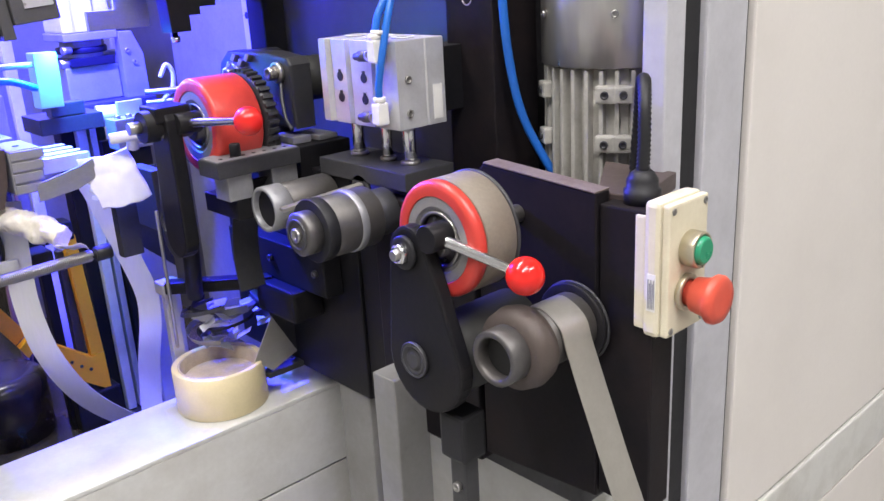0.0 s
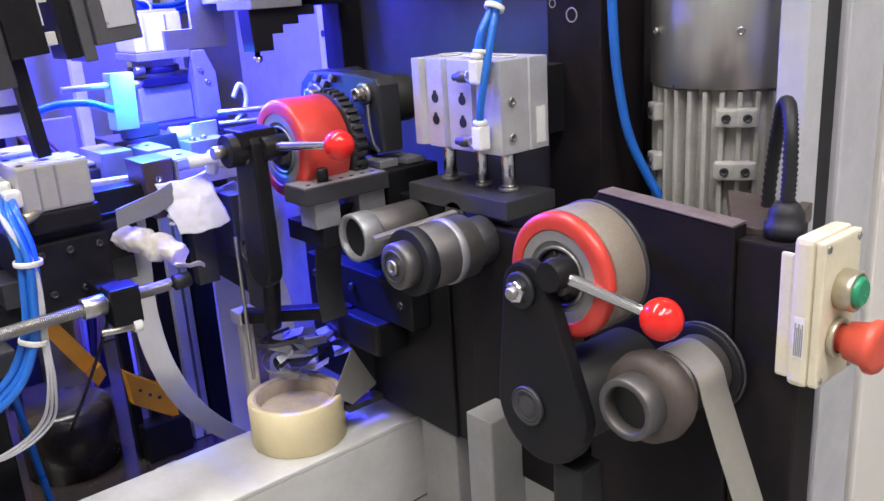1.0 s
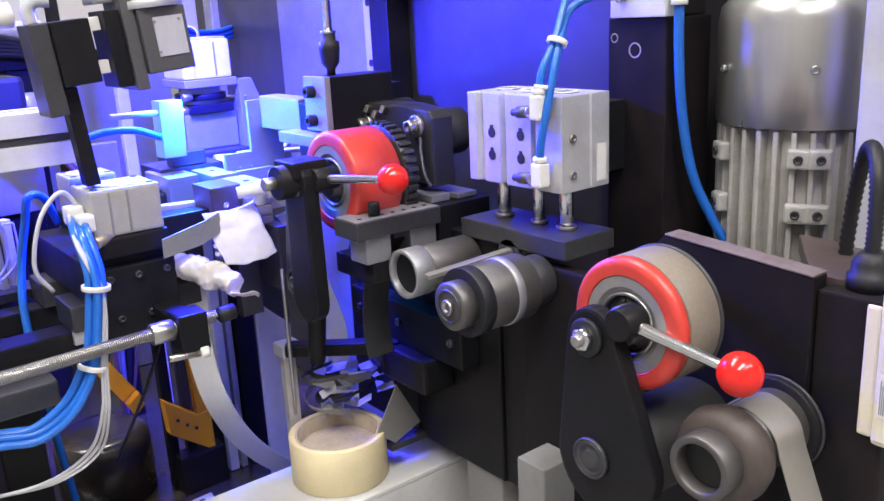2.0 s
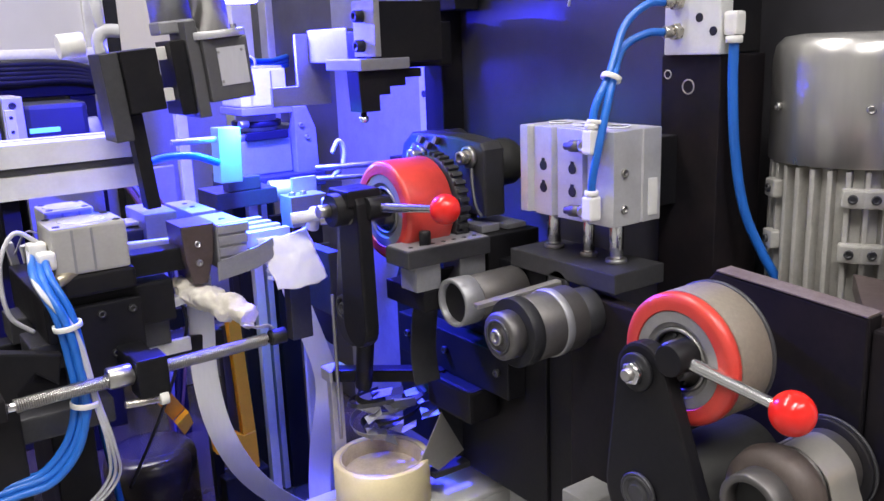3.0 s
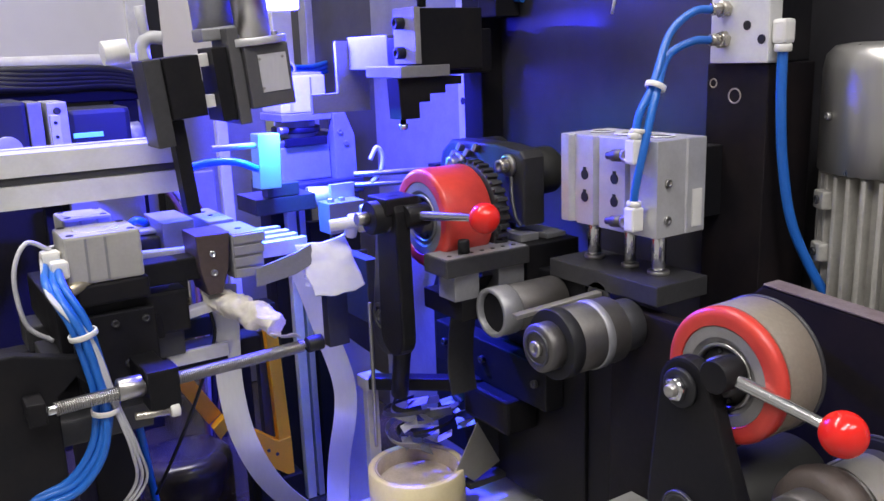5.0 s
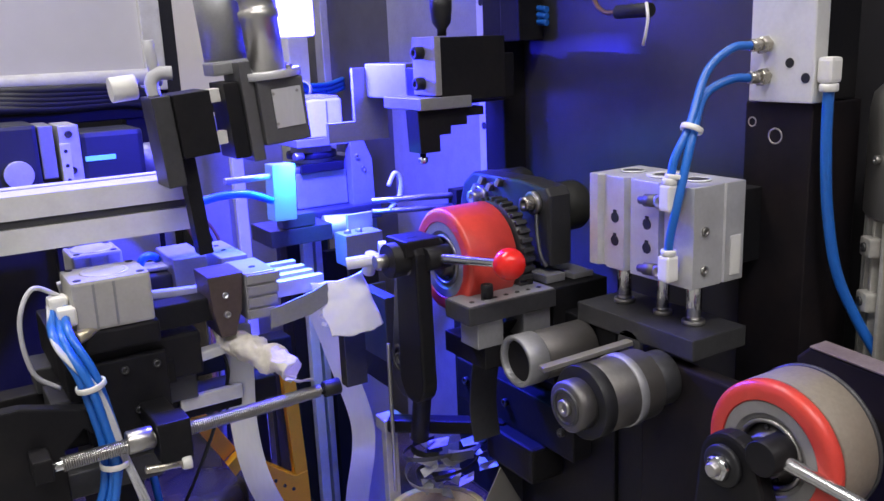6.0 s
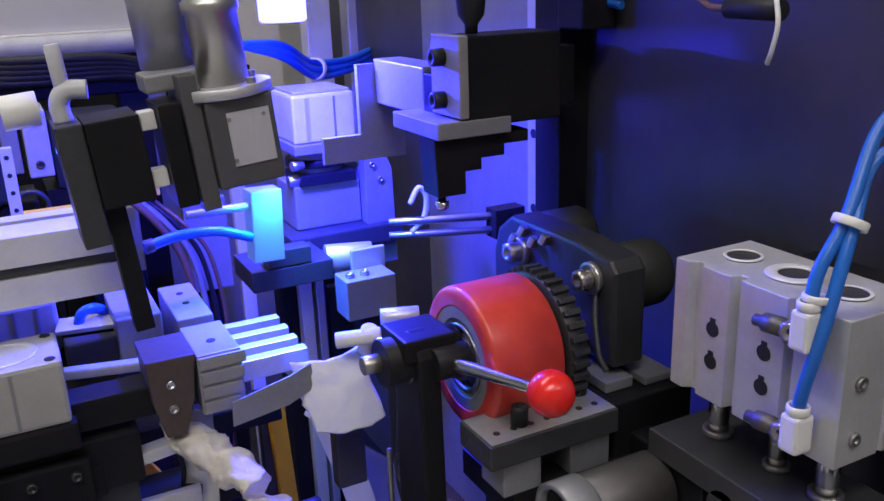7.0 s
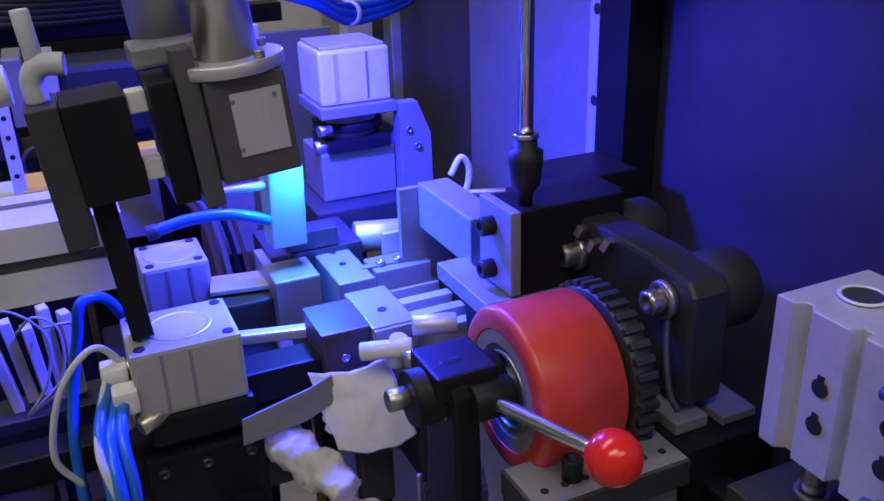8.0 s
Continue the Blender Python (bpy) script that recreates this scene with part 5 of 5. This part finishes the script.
part("tube", hose(bm_new(), [(0.262, 1.03, 1.152), (0.285, 1.03, 1.156), (0.315, 1.032, 1.154), (0.343, 1.036, 1.143)], 0.0042), BLUE, gbk, "blue air tube")
part("tube_end", rod(bm_new(), (0.256, 1.03, 1.151), (0.264, 1.03, 1.1522), 0.0055), DARK, gbk)
part("nozzle", rod(bm_new(), (0.292, 1.035, 1.170), (0.345, 1.04, 1.169), 0.0035), ALUDARK, gbk)
part("stem", box(bm_new(), 0.36, 0.40, 1.056, 1.075, 1.105, 1.12, 0.001), DARK, gbk)
part("base", box(bm_new(), 0.345, 0.42, 1.056, 1.12, 1.085, 1.104, 0.001), DARK, gbk)
part("leg", box(bm_new(), 0.385, 0.42, 1.115, 1.14, 0.6855, 1.0845, 0.002), BLACK, gbk)

# ---- pressing unit behind ----
pu = thing("pressing_unit", (0.455, 1.18, 1.105), "aluminium pressing unit with a square cylinder on top", "press")
cap = part("square_cylinder", box(bm_new(), 0.423, 0.487, 1.150, 1.215, 1.193, 1.240, 0.003), ALUWHITE, pu, "pale square cylinder")
part("cover", box(bm_new(), 0.426, 0.484, 1.153, 1.212, 1.2402, 1.243, 0.001), ALU, cap)
part("groove", box(bm_new(), 0.436, 0.440, 1.1492, 1.151, 1.196, 1.237, 0), STRIP, cap)
part("groove", box(bm_new(), 0.465, 0.467, 1.1492, 1.151, 1.196, 1.237, 0), ALUDARK, cap)
part("collar", rod(bm_new(), (0.455, 1.182, 1.150), (0.455, 1.182, 1.1825), 0.026, 36), ALUDARK, pu)
part("clamp_ring", ring(bm_new(), (0.455, 1.182, 1.166), (0.455, 1.182, 1.174), 0.032, 0.026, 36), BLACK, pu)
part("body", box(bm_new(), 0.42, 0.49, 1.155, 1.215, 1.105, 1.15, 0.002), ALUDARK, pu)
part("strut", slab(bm_new(), [(0.490, 1.06), (0.522, 1.06), (0.520, 1.160), (0.508, 1.190), (0.490, 1.190)], "y", 1.14, 1.155, 0.001), ALUDARK, pu)
part("yoke", box(bm_new(), 0.420, 0.4895, 1.143, 1.215, 1.183, 1.1925, 0.001), ALUDARK, pu, "yoke plate under the cylinder")
# black box added as the shade of a cavity above the body
part("gap_block", box(bm_new(), 0.426, 0.484, 1.148, 1.20, 1.1505, 1.161, 0.001), BLACK, pu)
part("side_screw", rod(bm_new(), (0.418, 1.150, 1.172), (0.43, 1.152, 1.172), 0.005), STEEL, pu)
part("strut_rib", box(bm_new(), 0.492, 0.51, 1.1555, 1.21, 1.08, 1.165, 0.001), ALUDARK, pu)
for xx, zz in ((0.498, 1.166), (0.506, 1.15), (0.503, 1.10)):
    part("strut_screw", capscrew(bm_new(), (xx, 1.14, zz), (0, -1, 0), 0.0032, 0.003), STEEL, pu)
part("side_knob", rod(bm_new(), (0.416, 1.16, 1.155), (0.43, 1.16, 1.155), 0.006), STEEL, pu)
part("base", box(bm_new(), 0.405, 0.525, 1.13, 1.23, 1.085, 1.1045, 0.002), DARK, pu)
part("leg", box(bm_new(), 0.41, 0.455, 1.15, 1.22, 0.6855, 1.0845, 0.002), BLACK, pu)
bkt = thing("slide_bracket", (0.43, 0.99, 1.07), "small aluminium bracket with a round barrel and screws", "bracket")
part("block", box(bm_new(), 0.412, 0.458, 1.004, 1.034, 1.062, 1.098, 0.001), ALUDARK, bkt)
part("barrel", rod(bm_new(), (0.424, 1.09, 1.094), (0.468, 1.082, 1.092), 0.013, 28), ALU, bkt)
part("back", box(bm_new(), 0.43, 0.462, 1.0345, 1.040, 1.062, 1.115, 0.001), ALU, bkt)
for xx in (0.420, 0.434):
    part("screw", capscrew(bm_new(), (xx, 1.016, 1.098), (0, 0, 1), 0.004, 0.004), STEEL, bkt)
part("leg", box(bm_new(), 0.425, 0.452, 1.008, 1.0295, 0.6855, 1.0615, 0.001), BLACK, bkt)
hook = thing("wire_hook", (0.53, 1.1, 1.1), "pale bent wire with bars behind the press", "wire")
part("loop", hose(bm_new(), [(0.52, 1.10, 1.10), (0.535, 1.10, 1.115), (0.538, 1.10, 1.135), (0.53, 1.10, 1.145), (0.52, 1.10, 1.13)], 0.003, 8), WHITEPL, hook)
part("bar", rod(bm_new(), (0.50, 1.11, 1.112), (0.60, 1.07, 1.112), 0.004), STEEL, hook)
part("bar", rod(bm_new(), (0.50, 1.11, 1.098), (0.60, 1.07, 1.098), 0.004), STEEL, hook)
part("leg", box(bm_new(), 0.595, 0.634, 1.06, 1.08, 1.09, 1.12, 0.001), BLACK, hook)

# ---- camera unit on a tilted holder ----
CU = pose(0.308, 0.925, 1.281, 0, -5, 0)


def lbox(x0, x1, y0, y1, z0, z1, bev=0.001):
    return obox(bm_new(), CU @ pose((x0 + x1) / 2, (y0 + y1) / 2, (z0 + z1) / 2), x1 - x0, y1 - y0, z1 - z0, bev)


def lrod(a, b, r, seg=28):
    return rod(bm_new(), CU @ Vector(a), CU @ Vector(b), r, seg)


cu = thing("inspection_unit", (0.30, 0.94, 1.18), "tilted grey optical unit with a round flange and black holder", "camera")
fl = part("flange", rod(bm_new(), CU @ Vector((0, 0, -0.004)), CU @ Vector((0, 0, 0.003)), 0.030, 40), ALU, cu, "round screwed flange")
for a in (30, 120, 210, 300):
    p = Vector((0.025 * math.cos(radians(a)), 0.025 * math.sin(radians(a)), 0.003))
    part("flange_screw", capscrew(bm_new(), CU @ p, CU.to_3x3() @ Vector((0, 0, 1)), 0.0032, 0.004), STEEL, fl)
part("barrel", lathe(bm_new(), CU @ Vector((0, 0, 0.003)), CU @ Vector((0, 0, 0.2)), [(0, 0.0165), (0.045, 0.0165), (0.046, 0.0180), (0.053, 0.0180), (0.054, 0.016), (0.062, 0.016), (0.064, 0.0182), (0.075, 0.0182)], 40), FAN, cu, "grey metal lens barrel")
part("housing", lbox(-0.020, 0.024, -0.022, 0.02, -0.062, -0.0045, 0.0015), CASE, cu)
part("window", lbox(-0.008, 0.020, -0.0232, -0.0222, -0.048, -0.013, 0.0), STRIP, cu, "bright square cover plate")
for xx, zz in ((-0.007, -0.017), (0.016, -0.017), (-0.007, -0.044), (0.016, -0.044)):
    part("window_screw", rod(bm_new(), CU @ Vector((xx, -0.0242, zz)), CU @ Vector((xx, -0.0232, zz)), 0.0014, 10, 0.0002), STEEL, cu)
part("lower_jaw", slab(bm_new(), [(-0.026, -0.062), (0.026, -0.062), (0.03, -0.075), (0.004, -0.098), (-0.02, -0.092)], "y", -0.02, 0.016, 0.001), DARK, cu)
cu.children[-1].data.transform(Matrix.Translation((-0.30, -0.94, -1.18)) @ CU @ Matrix.Translation((0.30, 0.94, 1.18)))
part("side_bracket", lbox(-0.032, -0.0205, -0.016, 0.03, -0.075, 0.014, 0.001), CASE, cu)
part("dark_plate", lbox(-0.047, -0.033, -0.012, 0.03, -0.07, -0.002, 0.001), BLACK, cu)
for zz in (-0.012, -0.05):
    part("spacer", lbox(-0.0575, -0.0475, 0.0, 0.012, zz - 0.006, zz + 0.006, 0.001), WHITEPL, cu)
part("holder_block", lbox(-0.091, -0.058, -0.005, 0.04, -0.062, -0.006, 0.001), BLACK, cu, "black holder block")
part("holder_plate", lbox(-0.108, -0.0915, 0.0, 0.04, -0.086, -0.006, 0.001), DARK, cu, "grey holder plate")
part("blade", lbox(-0.090, -0.077, 0.012, 0.030, -0.155, -0.064, 0.001), BLACK, cu, "long black blade")
part("top_clamp", lbox(-0.05, -0.008, 0.0, 0.03, 0.004, 0.016, 0.002), ALUDARK, cu)
part("rear_barrel", lathe(bm_new(), CU @ Vector((-0.024, 0.035, 0.016)), CU @ Vector((-0.024, 0.035, 0.2)), [(0, 0.021), (0.07, 0.021), (0.072, 0.014), (0.285, 0.014)], 32), ALUDARK, cu)
part("elbow", hose(bm_new(), [CU @ Vector((-0.10, 0.02, -0.006)), CU @ Vector((-0.10, 0.02, 0.006)), CU @ Vector((-0.094, 0.018, 0.013)), CU @ Vector((-0.082, 0.016, 0.012))], 0.0062, 12), CLEARHOSE, cu, "grey plastic elbow")
part("thumb_pin", lrod((-0.096, 0.02, 0.010), (-0.096, 0.02, 0.042), 0.0048), CLEARHOSE, cu)
part("white_cap", lrod((-0.134, 0.03, 0.004), (-0.112, 0.03, 0.004), 0.011), WHITEPL, cu, "round white cap")
part("hanger_bar", box(bm_new(), 0.255, 0.634, 0.99, 1.02, 1.56, 1.585, 0.001), BLACK, cu, "black hanger bar")
bh = thing("air_hoses", (0.52, 1.33, 1.24), "thick blue air hoses behind the press", "hose")
for k in range(3):
    part("hose", hose(bm_new(), [(0.40, 1.23, 1.285), (0.45, 1.25, 1.268 + 0.006 * k), (0.514, 1.336 + 0.004 * k, 1.235 + 0.008 * k), (0.58, 1.40, 1.231 + 0.007 * k), (0.634, 1.45, 1.236 + 0.007 * k)], 0.0042, 8), BLUE, bh)
part("cable_tie", ring(bm_new(), (0.514, 1.336, 1.2435), (0.519, 1.341, 1.2425), 0.0135, 0.011, 20, 0.0004), WHITEPL, bh, "white cable tie")

# ---- aluminium beam and things behind it ----
lb = thing("profile_beam", (0.0, 1.0, 1.137), "bright slotted aluminium beam", "beam")
part("profile", slab(bm_new(), [(0.98, 1.137), (1.045, 1.137), (1.045, 1.1875), (1.0275, 1.1875), (1.0275, 1.181), (1.0175, 1.181), (1.0175, 1.1875), (0.98, 1.1875), (0.98, 1.1665), (0.986, 1.1665), (0.986, 1.1585), (0.98, 1.1585)], "x", -0.6, 0.238, 0.0006), ALUWHITE, lb)
# dark strips laid in both slots paint in their shade
part("slot_insert", box(bm_new(), -0.6, 0.237, 1.0185, 1.0265, 1.1812, 1.1845, 0), RUBBER, lb, "black strip as painted slot shade")
part("slot_insert", box(bm_new(), -0.6, 0.237, 0.9825, 0.9858, 1.1592, 1.1658, 0), DARK, lb)
part("end_cap", box(bm_new(), 0.2382, 0.2405, 0.981, 1.044, 1.138, 1.1865, 0.0004), ALUWHITE, lb)
part("leg", box(bm_new(), -0.3, -0.25, 0.985, 1.04, 0.6855, 1.1365, 0.001), ALUWHITE, lb)
sv = thing("servo_motor", (0.15, 1.45, 1.1), "dark blue servo motor with a round end disc", "motor")
part("body", box(bm_new(), 0.05, 0.17, 1.45, 1.55, 1.105, 1.216, 0.006), SERVOBLUE, sv)
part("disc", rod(bm_new(), (0.14, 1.449, 1.15), (0.14, 1.443, 1.15), 0.019, 32), ALU, sv)
part("flange", box(bm_new(), 0.171, 0.19, 1.45, 1.53, 1.14, 1.213, 0.002), ALUDARK, sv)
part("support", box(bm_new(), 0.05, 0.20, 1.46, 1.56, 0.6855, 1.1045, 0.002), BLACK, sv)
drv = thing("drive_unit", (0.25, 1.45, 1.1), "dark drive unit with a blue light bar and pale bracket", "drive")
part("bracket", box(bm_new(), 0.195, 0.222, 1.44, 1.52, 1.135, 1.212, 0.002), ALU, drv, "pale bracket")
for zz in (1.15, 1.2):
    part("bolt", capscrew(bm_new(), (0.208, 1.44, zz), (0, -1, 0), 0.005, 0.004), DARK, drv)
part("body", box(bm_new(), 0.2225, 0.31, 1.45, 1.54, 1.115, 1.2, 0.008), SERVOBLUE, drv)
part("light_bar", box(bm_new(), 0.227, 0.268, 1.447, 1.45, 1.159, 1.166, 0.001), LED, drv, "glowing blue light bar")
part("end_knob", rod(bm_new(), (0.31, 1.49, 1.15), (0.33, 1.49, 1.15), 0.024, 28), ALUDARK, drv)
part("support", box(bm_new(), 0.21, 0.31, 1.46, 1.54, 0.6855, 1.1145, 0.002), BLACK, drv)
part("ring", ring(bm_new(), (0.19, 1.43, 1.105), (0.19, 1.42, 1.105), 0.021, 0.016, 36), DARK, drv)
tray = thing("cable_tray", (0.1, 1.6, 1.22), "black cables and pipes behind the beam", "cables")
for k in range(5):
    part("cable", hose(bm_new(), [(-0.6, 1.6 + 0.02 * k, 1.232 + 0.006 * k), (-0.1, 1.6 + 0.02 * k, 1.238 + 0.004 * k), (0.2, 1.6, 1.228 + 0.007 * k), (0.36, 1.62, 1.222 + 0.005 * k), (0.5, 1.66, 1.16)], 0.007, 8), RUBBER, tray)
part("bar", box(bm_new(), -0.6, 0.52, 1.64, 1.68, 1.20, 1.225, 0.002), BLACK, tray)
part("leg", box(bm_new(), 0.33, 0.37, 1.645, 1.68, 0.6855, 1.1995, 0.001), BLACK, tray)
part("pipe", rod(bm_new(), (-0.6, 1.75, 1.262), (0.42, 1.75, 1.262), 0.016, 20), PAINT, tray, "pale pipe")
part("pipe_stand", box(bm_new(), 0.38, 0.41, 1.735, 1.765, 0.6855, 1.25, 0.001), ALUDARK, tray)
pan = thing("screen_panel", (0.1, 2.2, 0.685), "large pale grey screen panel in a light frame", "panel", kind="structure")
part("pane", box(bm_new(), -1.2, 0.50, 2.2, 2.21, 1.26, 2.2, 0.001), SCREEN, pan)
part("frame_bottom", box(bm_new(), -1.2, 0.545, 2.185, 2.215, 1.222, 1.26, 0.003), ALUWHITE, pan)
part("frame_side", box(bm_new(), 0.50, 0.545, 2.185, 2.215, 1.2605, 2.2, 0.003), ALUWHITE, pan)
part("lower_sheet", box(bm_new(), -1.2, 0.545, 2.2, 2.21, 0.6855, 1.2215, 0.001), BLACK, pan)
part("dark_seal", box(bm_new(), 0.5455, 0.575, 2.19, 2.215, 0.6855, 2.2, 0.001), RUBBER, pan)
part("side_sheet", box(bm_new(), 0.5755, 0.74, 2.19, 2.215, 0.6855, 2.2, 0.001), PANEL, pan)
setting("rear_post", box(bm_new(), 0.565, 0.60, 1.50, 1.53, 0.686, 2.2, 0.002), ALUWHITE, "bright aluminium post", "post")
setting("rear_post", box(bm_new(), 0.625, 0.655, 1.50, 1.53, 0.686, 2.2, 0.002), ALU, "aluminium post", "post")
setting("rear_post", box(bm_new(), 0.67, 0.705, 1.50, 1.53, 0.686, 2.2, 0.002), BLACK, "dark post", "post")
setting("grey_sheet", box(bm_new(), 0.40, 0.56, 1.55, 1.56, 0.686, 1.2, 0.002), ALUDARK, "grey sheet behind the press", "sheet")
sheet = thing("pale_sheet", (0.37, 1.35, 0.686), "pale grey sheet on a black leg behind the gripper", "sheet", kind="structure")
part("plate", box(bm_new(), 0.345, 0.395, 1.35, 1.36, 0.99, 1.105, 0.002), DULLGREY, sheet)
part("leg", box(bm_new(), 0.36, 0.38, 1.3605, 1.375, 0.6855, 1.08, 0.001), BLACK, sheet)
sheet = thing("pale_sheet", (0.25, 1.38, 0.686), "pale metal sheet on a black leg behind the gripper", "sheet", kind="structure")
part("plate", box(bm_new(), 0.20, 0.30, 1.38, 1.39, 1.02, 1.10, 0.002), ALUDARK, sheet)
part("leg", box(bm_new(), 0.24, 0.26, 1.3905, 1.405, 0.6855, 1.08, 0.001), BLACK, sheet)
setting("pale_post", box(bm_new(), 0.402, 0.418, 1.34, 1.355, 0.686, 1.24, 0.001), ALUWHITE, "pale post behind the gripper", "post")

solid("air_hose", hose(bm_new(), [(0.236, 1.085, 1.06), (0.222, 1.07, 1.092), (0.205, 1.06, 1.096), (0.198, 1.06, 1.07), (0.188, 1.06, 1.03), (0.18, 1.05, 0.98), (0.18, 1.03, 0.90), (0.19, 1.03, 0.78), (0.20, 1.04, 0.687)], 0.0042, 10), BLUE, "blue air hose rising from the bed behind the gripper", "hose", (0.2, 1.05, 0.687))
yt = thing("lined_tray", (0.17, 1.27, 0.686), "pale tray with a yellow lip behind the beam", "tray")
part("tray", box(bm_new(), 0.08, 0.236, 1.24, 1.31, 1.10, 1.124, 0.002), PAINT, yt)
part("lip", box(bm_new(), 0.176, 0.226, 1.242, 1.30, 1.1242, 1.131, 0.001), YELLOW, yt, "yellow lip")
part("upright", box(bm_new(), 0.168, 0.179, 1.245, 1.255, 1.1242, 1.205, 0.001), PAINT, yt, "pale drilled upright")
for zz in (1.145, 1.162, 1.179, 1.196):
    part("hole", rod(bm_new(), (0.1735, 1.2442, zz), (0.1735, 1.2455, zz), 0.0022, 12, 0.0001), HOLE, yt)
part("leg", box(bm_new(), 0.15, 0.17, 1.26, 1.28, 0.6855, 1.0995, 0.001), BLACK, yt)
bc = thing("cable_run", (0.34, 1.31, 0.686), "brown and grey cables hanging behind the gripper", "cables")
for k in range(4):
    part("cable", hose(bm_new(), [(0.275 + 0.012 * k, 1.30 + 0.006 * k, 1.135 - 0.006 * k), (0.305 + 0.011 * k, 1.30, 1.10 - 0.004 * k), (0.332 + 0.010 * k, 1.305, 1.045), (0.342 + 0.010 * k, 1.31, 0.95), (0.335 + 0.010 * k, 1.315, 0.80), (0.34, 1.32, 0.686)], 0.0042 - 0.0006 * k, 8), (BROWNWIRE, DULLGREY, RUBBER, BROWNWIRE)[k], bc)
part("clip", box(bm_new(), 0.27, 0.315, 1.296, 1.325, 1.128, 1.140, 0.002), YELLOW, bc, "yellow clip")

ts = thing("terminal_strip", (0.17, 1.12, 0.978), "white connector strips with looped wires behind the gripper", "connectors")
for k in range(5):
    xx = 0.138 + 0.013 * k
    c = part("connector", obox(bm_new(), pose(xx, 1.12 + 0.004 * (k % 2), 1.03, 0, -8 + 2 * k, 5 * k), 0.008, 0.012, 0.085 - 0.012 * (k % 3), 0.001), WHITEPL, ts, "white connector strip")
part("base", box(bm_new(), 0.12, 0.21, 1.10, 1.14, 0.979, 0.99, 0.001), DARK, ts)
for k in range(3):
    part("wire", hose(bm_new(), [(0.135 + 0.02 * k, 1.11, 1.06), (0.15 + 0.02 * k, 1.10, 1.085 - 0.01 * k), (0.175 + 0.01 * k, 1.10, 1.06), (0.17 + 0.01 * k, 1.10, 1.02), (0.15, 1.105, 0.99)], 0.0012, 6), CLEARHOSE, ts)


def motions():
    """The gripper carriage slides along x, the clamp head rises and falls."""
    base = Vector(gc.location)
    slide = [(0, -0.112), (0.9, -0.112), (1.0, -0.022), (1.1, 0.0), (2.1, 0.0), (2.2, -0.08), (2.3, -0.088), (3.3, -0.088), (3.6, -0.093), (4.0, -0.104), (4.5, -0.112), (7.1, -0.112), (7.2, -0.06), (7.3, 0.0), (8.0, 0.0)]
    walk(gc, [(t, pose(base.x + d, base.y, base.z)) for t, d in slide])
    hang = Vector(hb_.location)
    walk(hb_, [(t, pose(hang.x + d, hang.y, hang.z, 0, 20 * (1 + d / 0.112), 0)) for t, d in slide])
    probe = Vector(wp.location)
    walk(wp, [(t, pose(probe.x + 0.45 * d, probe.y, probe.z)) for t, d in slide])
    hung = Vector(hs_.location)
    walk(hs_, [(t, pose(hung.x + 0.9 * (d + 0.112), hung.y, hung.z)) for t, d in slide])
    loop = Vector(fs_.location)
    walk(fs_, [(t, pose(loop.x + 0.55 * (d + 0.112), loop.y, loop.z)) for t, d in slide])
    hb = Vector(ch.location)
    lift = [(0, 0.0), (1.1, 0.0), (1.2, -0.015), (1.3, -0.085), (1.4, -0.122), (1.9, -0.122), (2.0, -0.105), (2.1, -0.05), (2.2, 0.0), (7.4, 0.0), (7.5, -0.035), (7.6, -0.122), (8.0, -0.122)]
    walk(ch, [(t, pose(hb.x, hb.y, hb.z + d)) for t, d in lift])


motions()
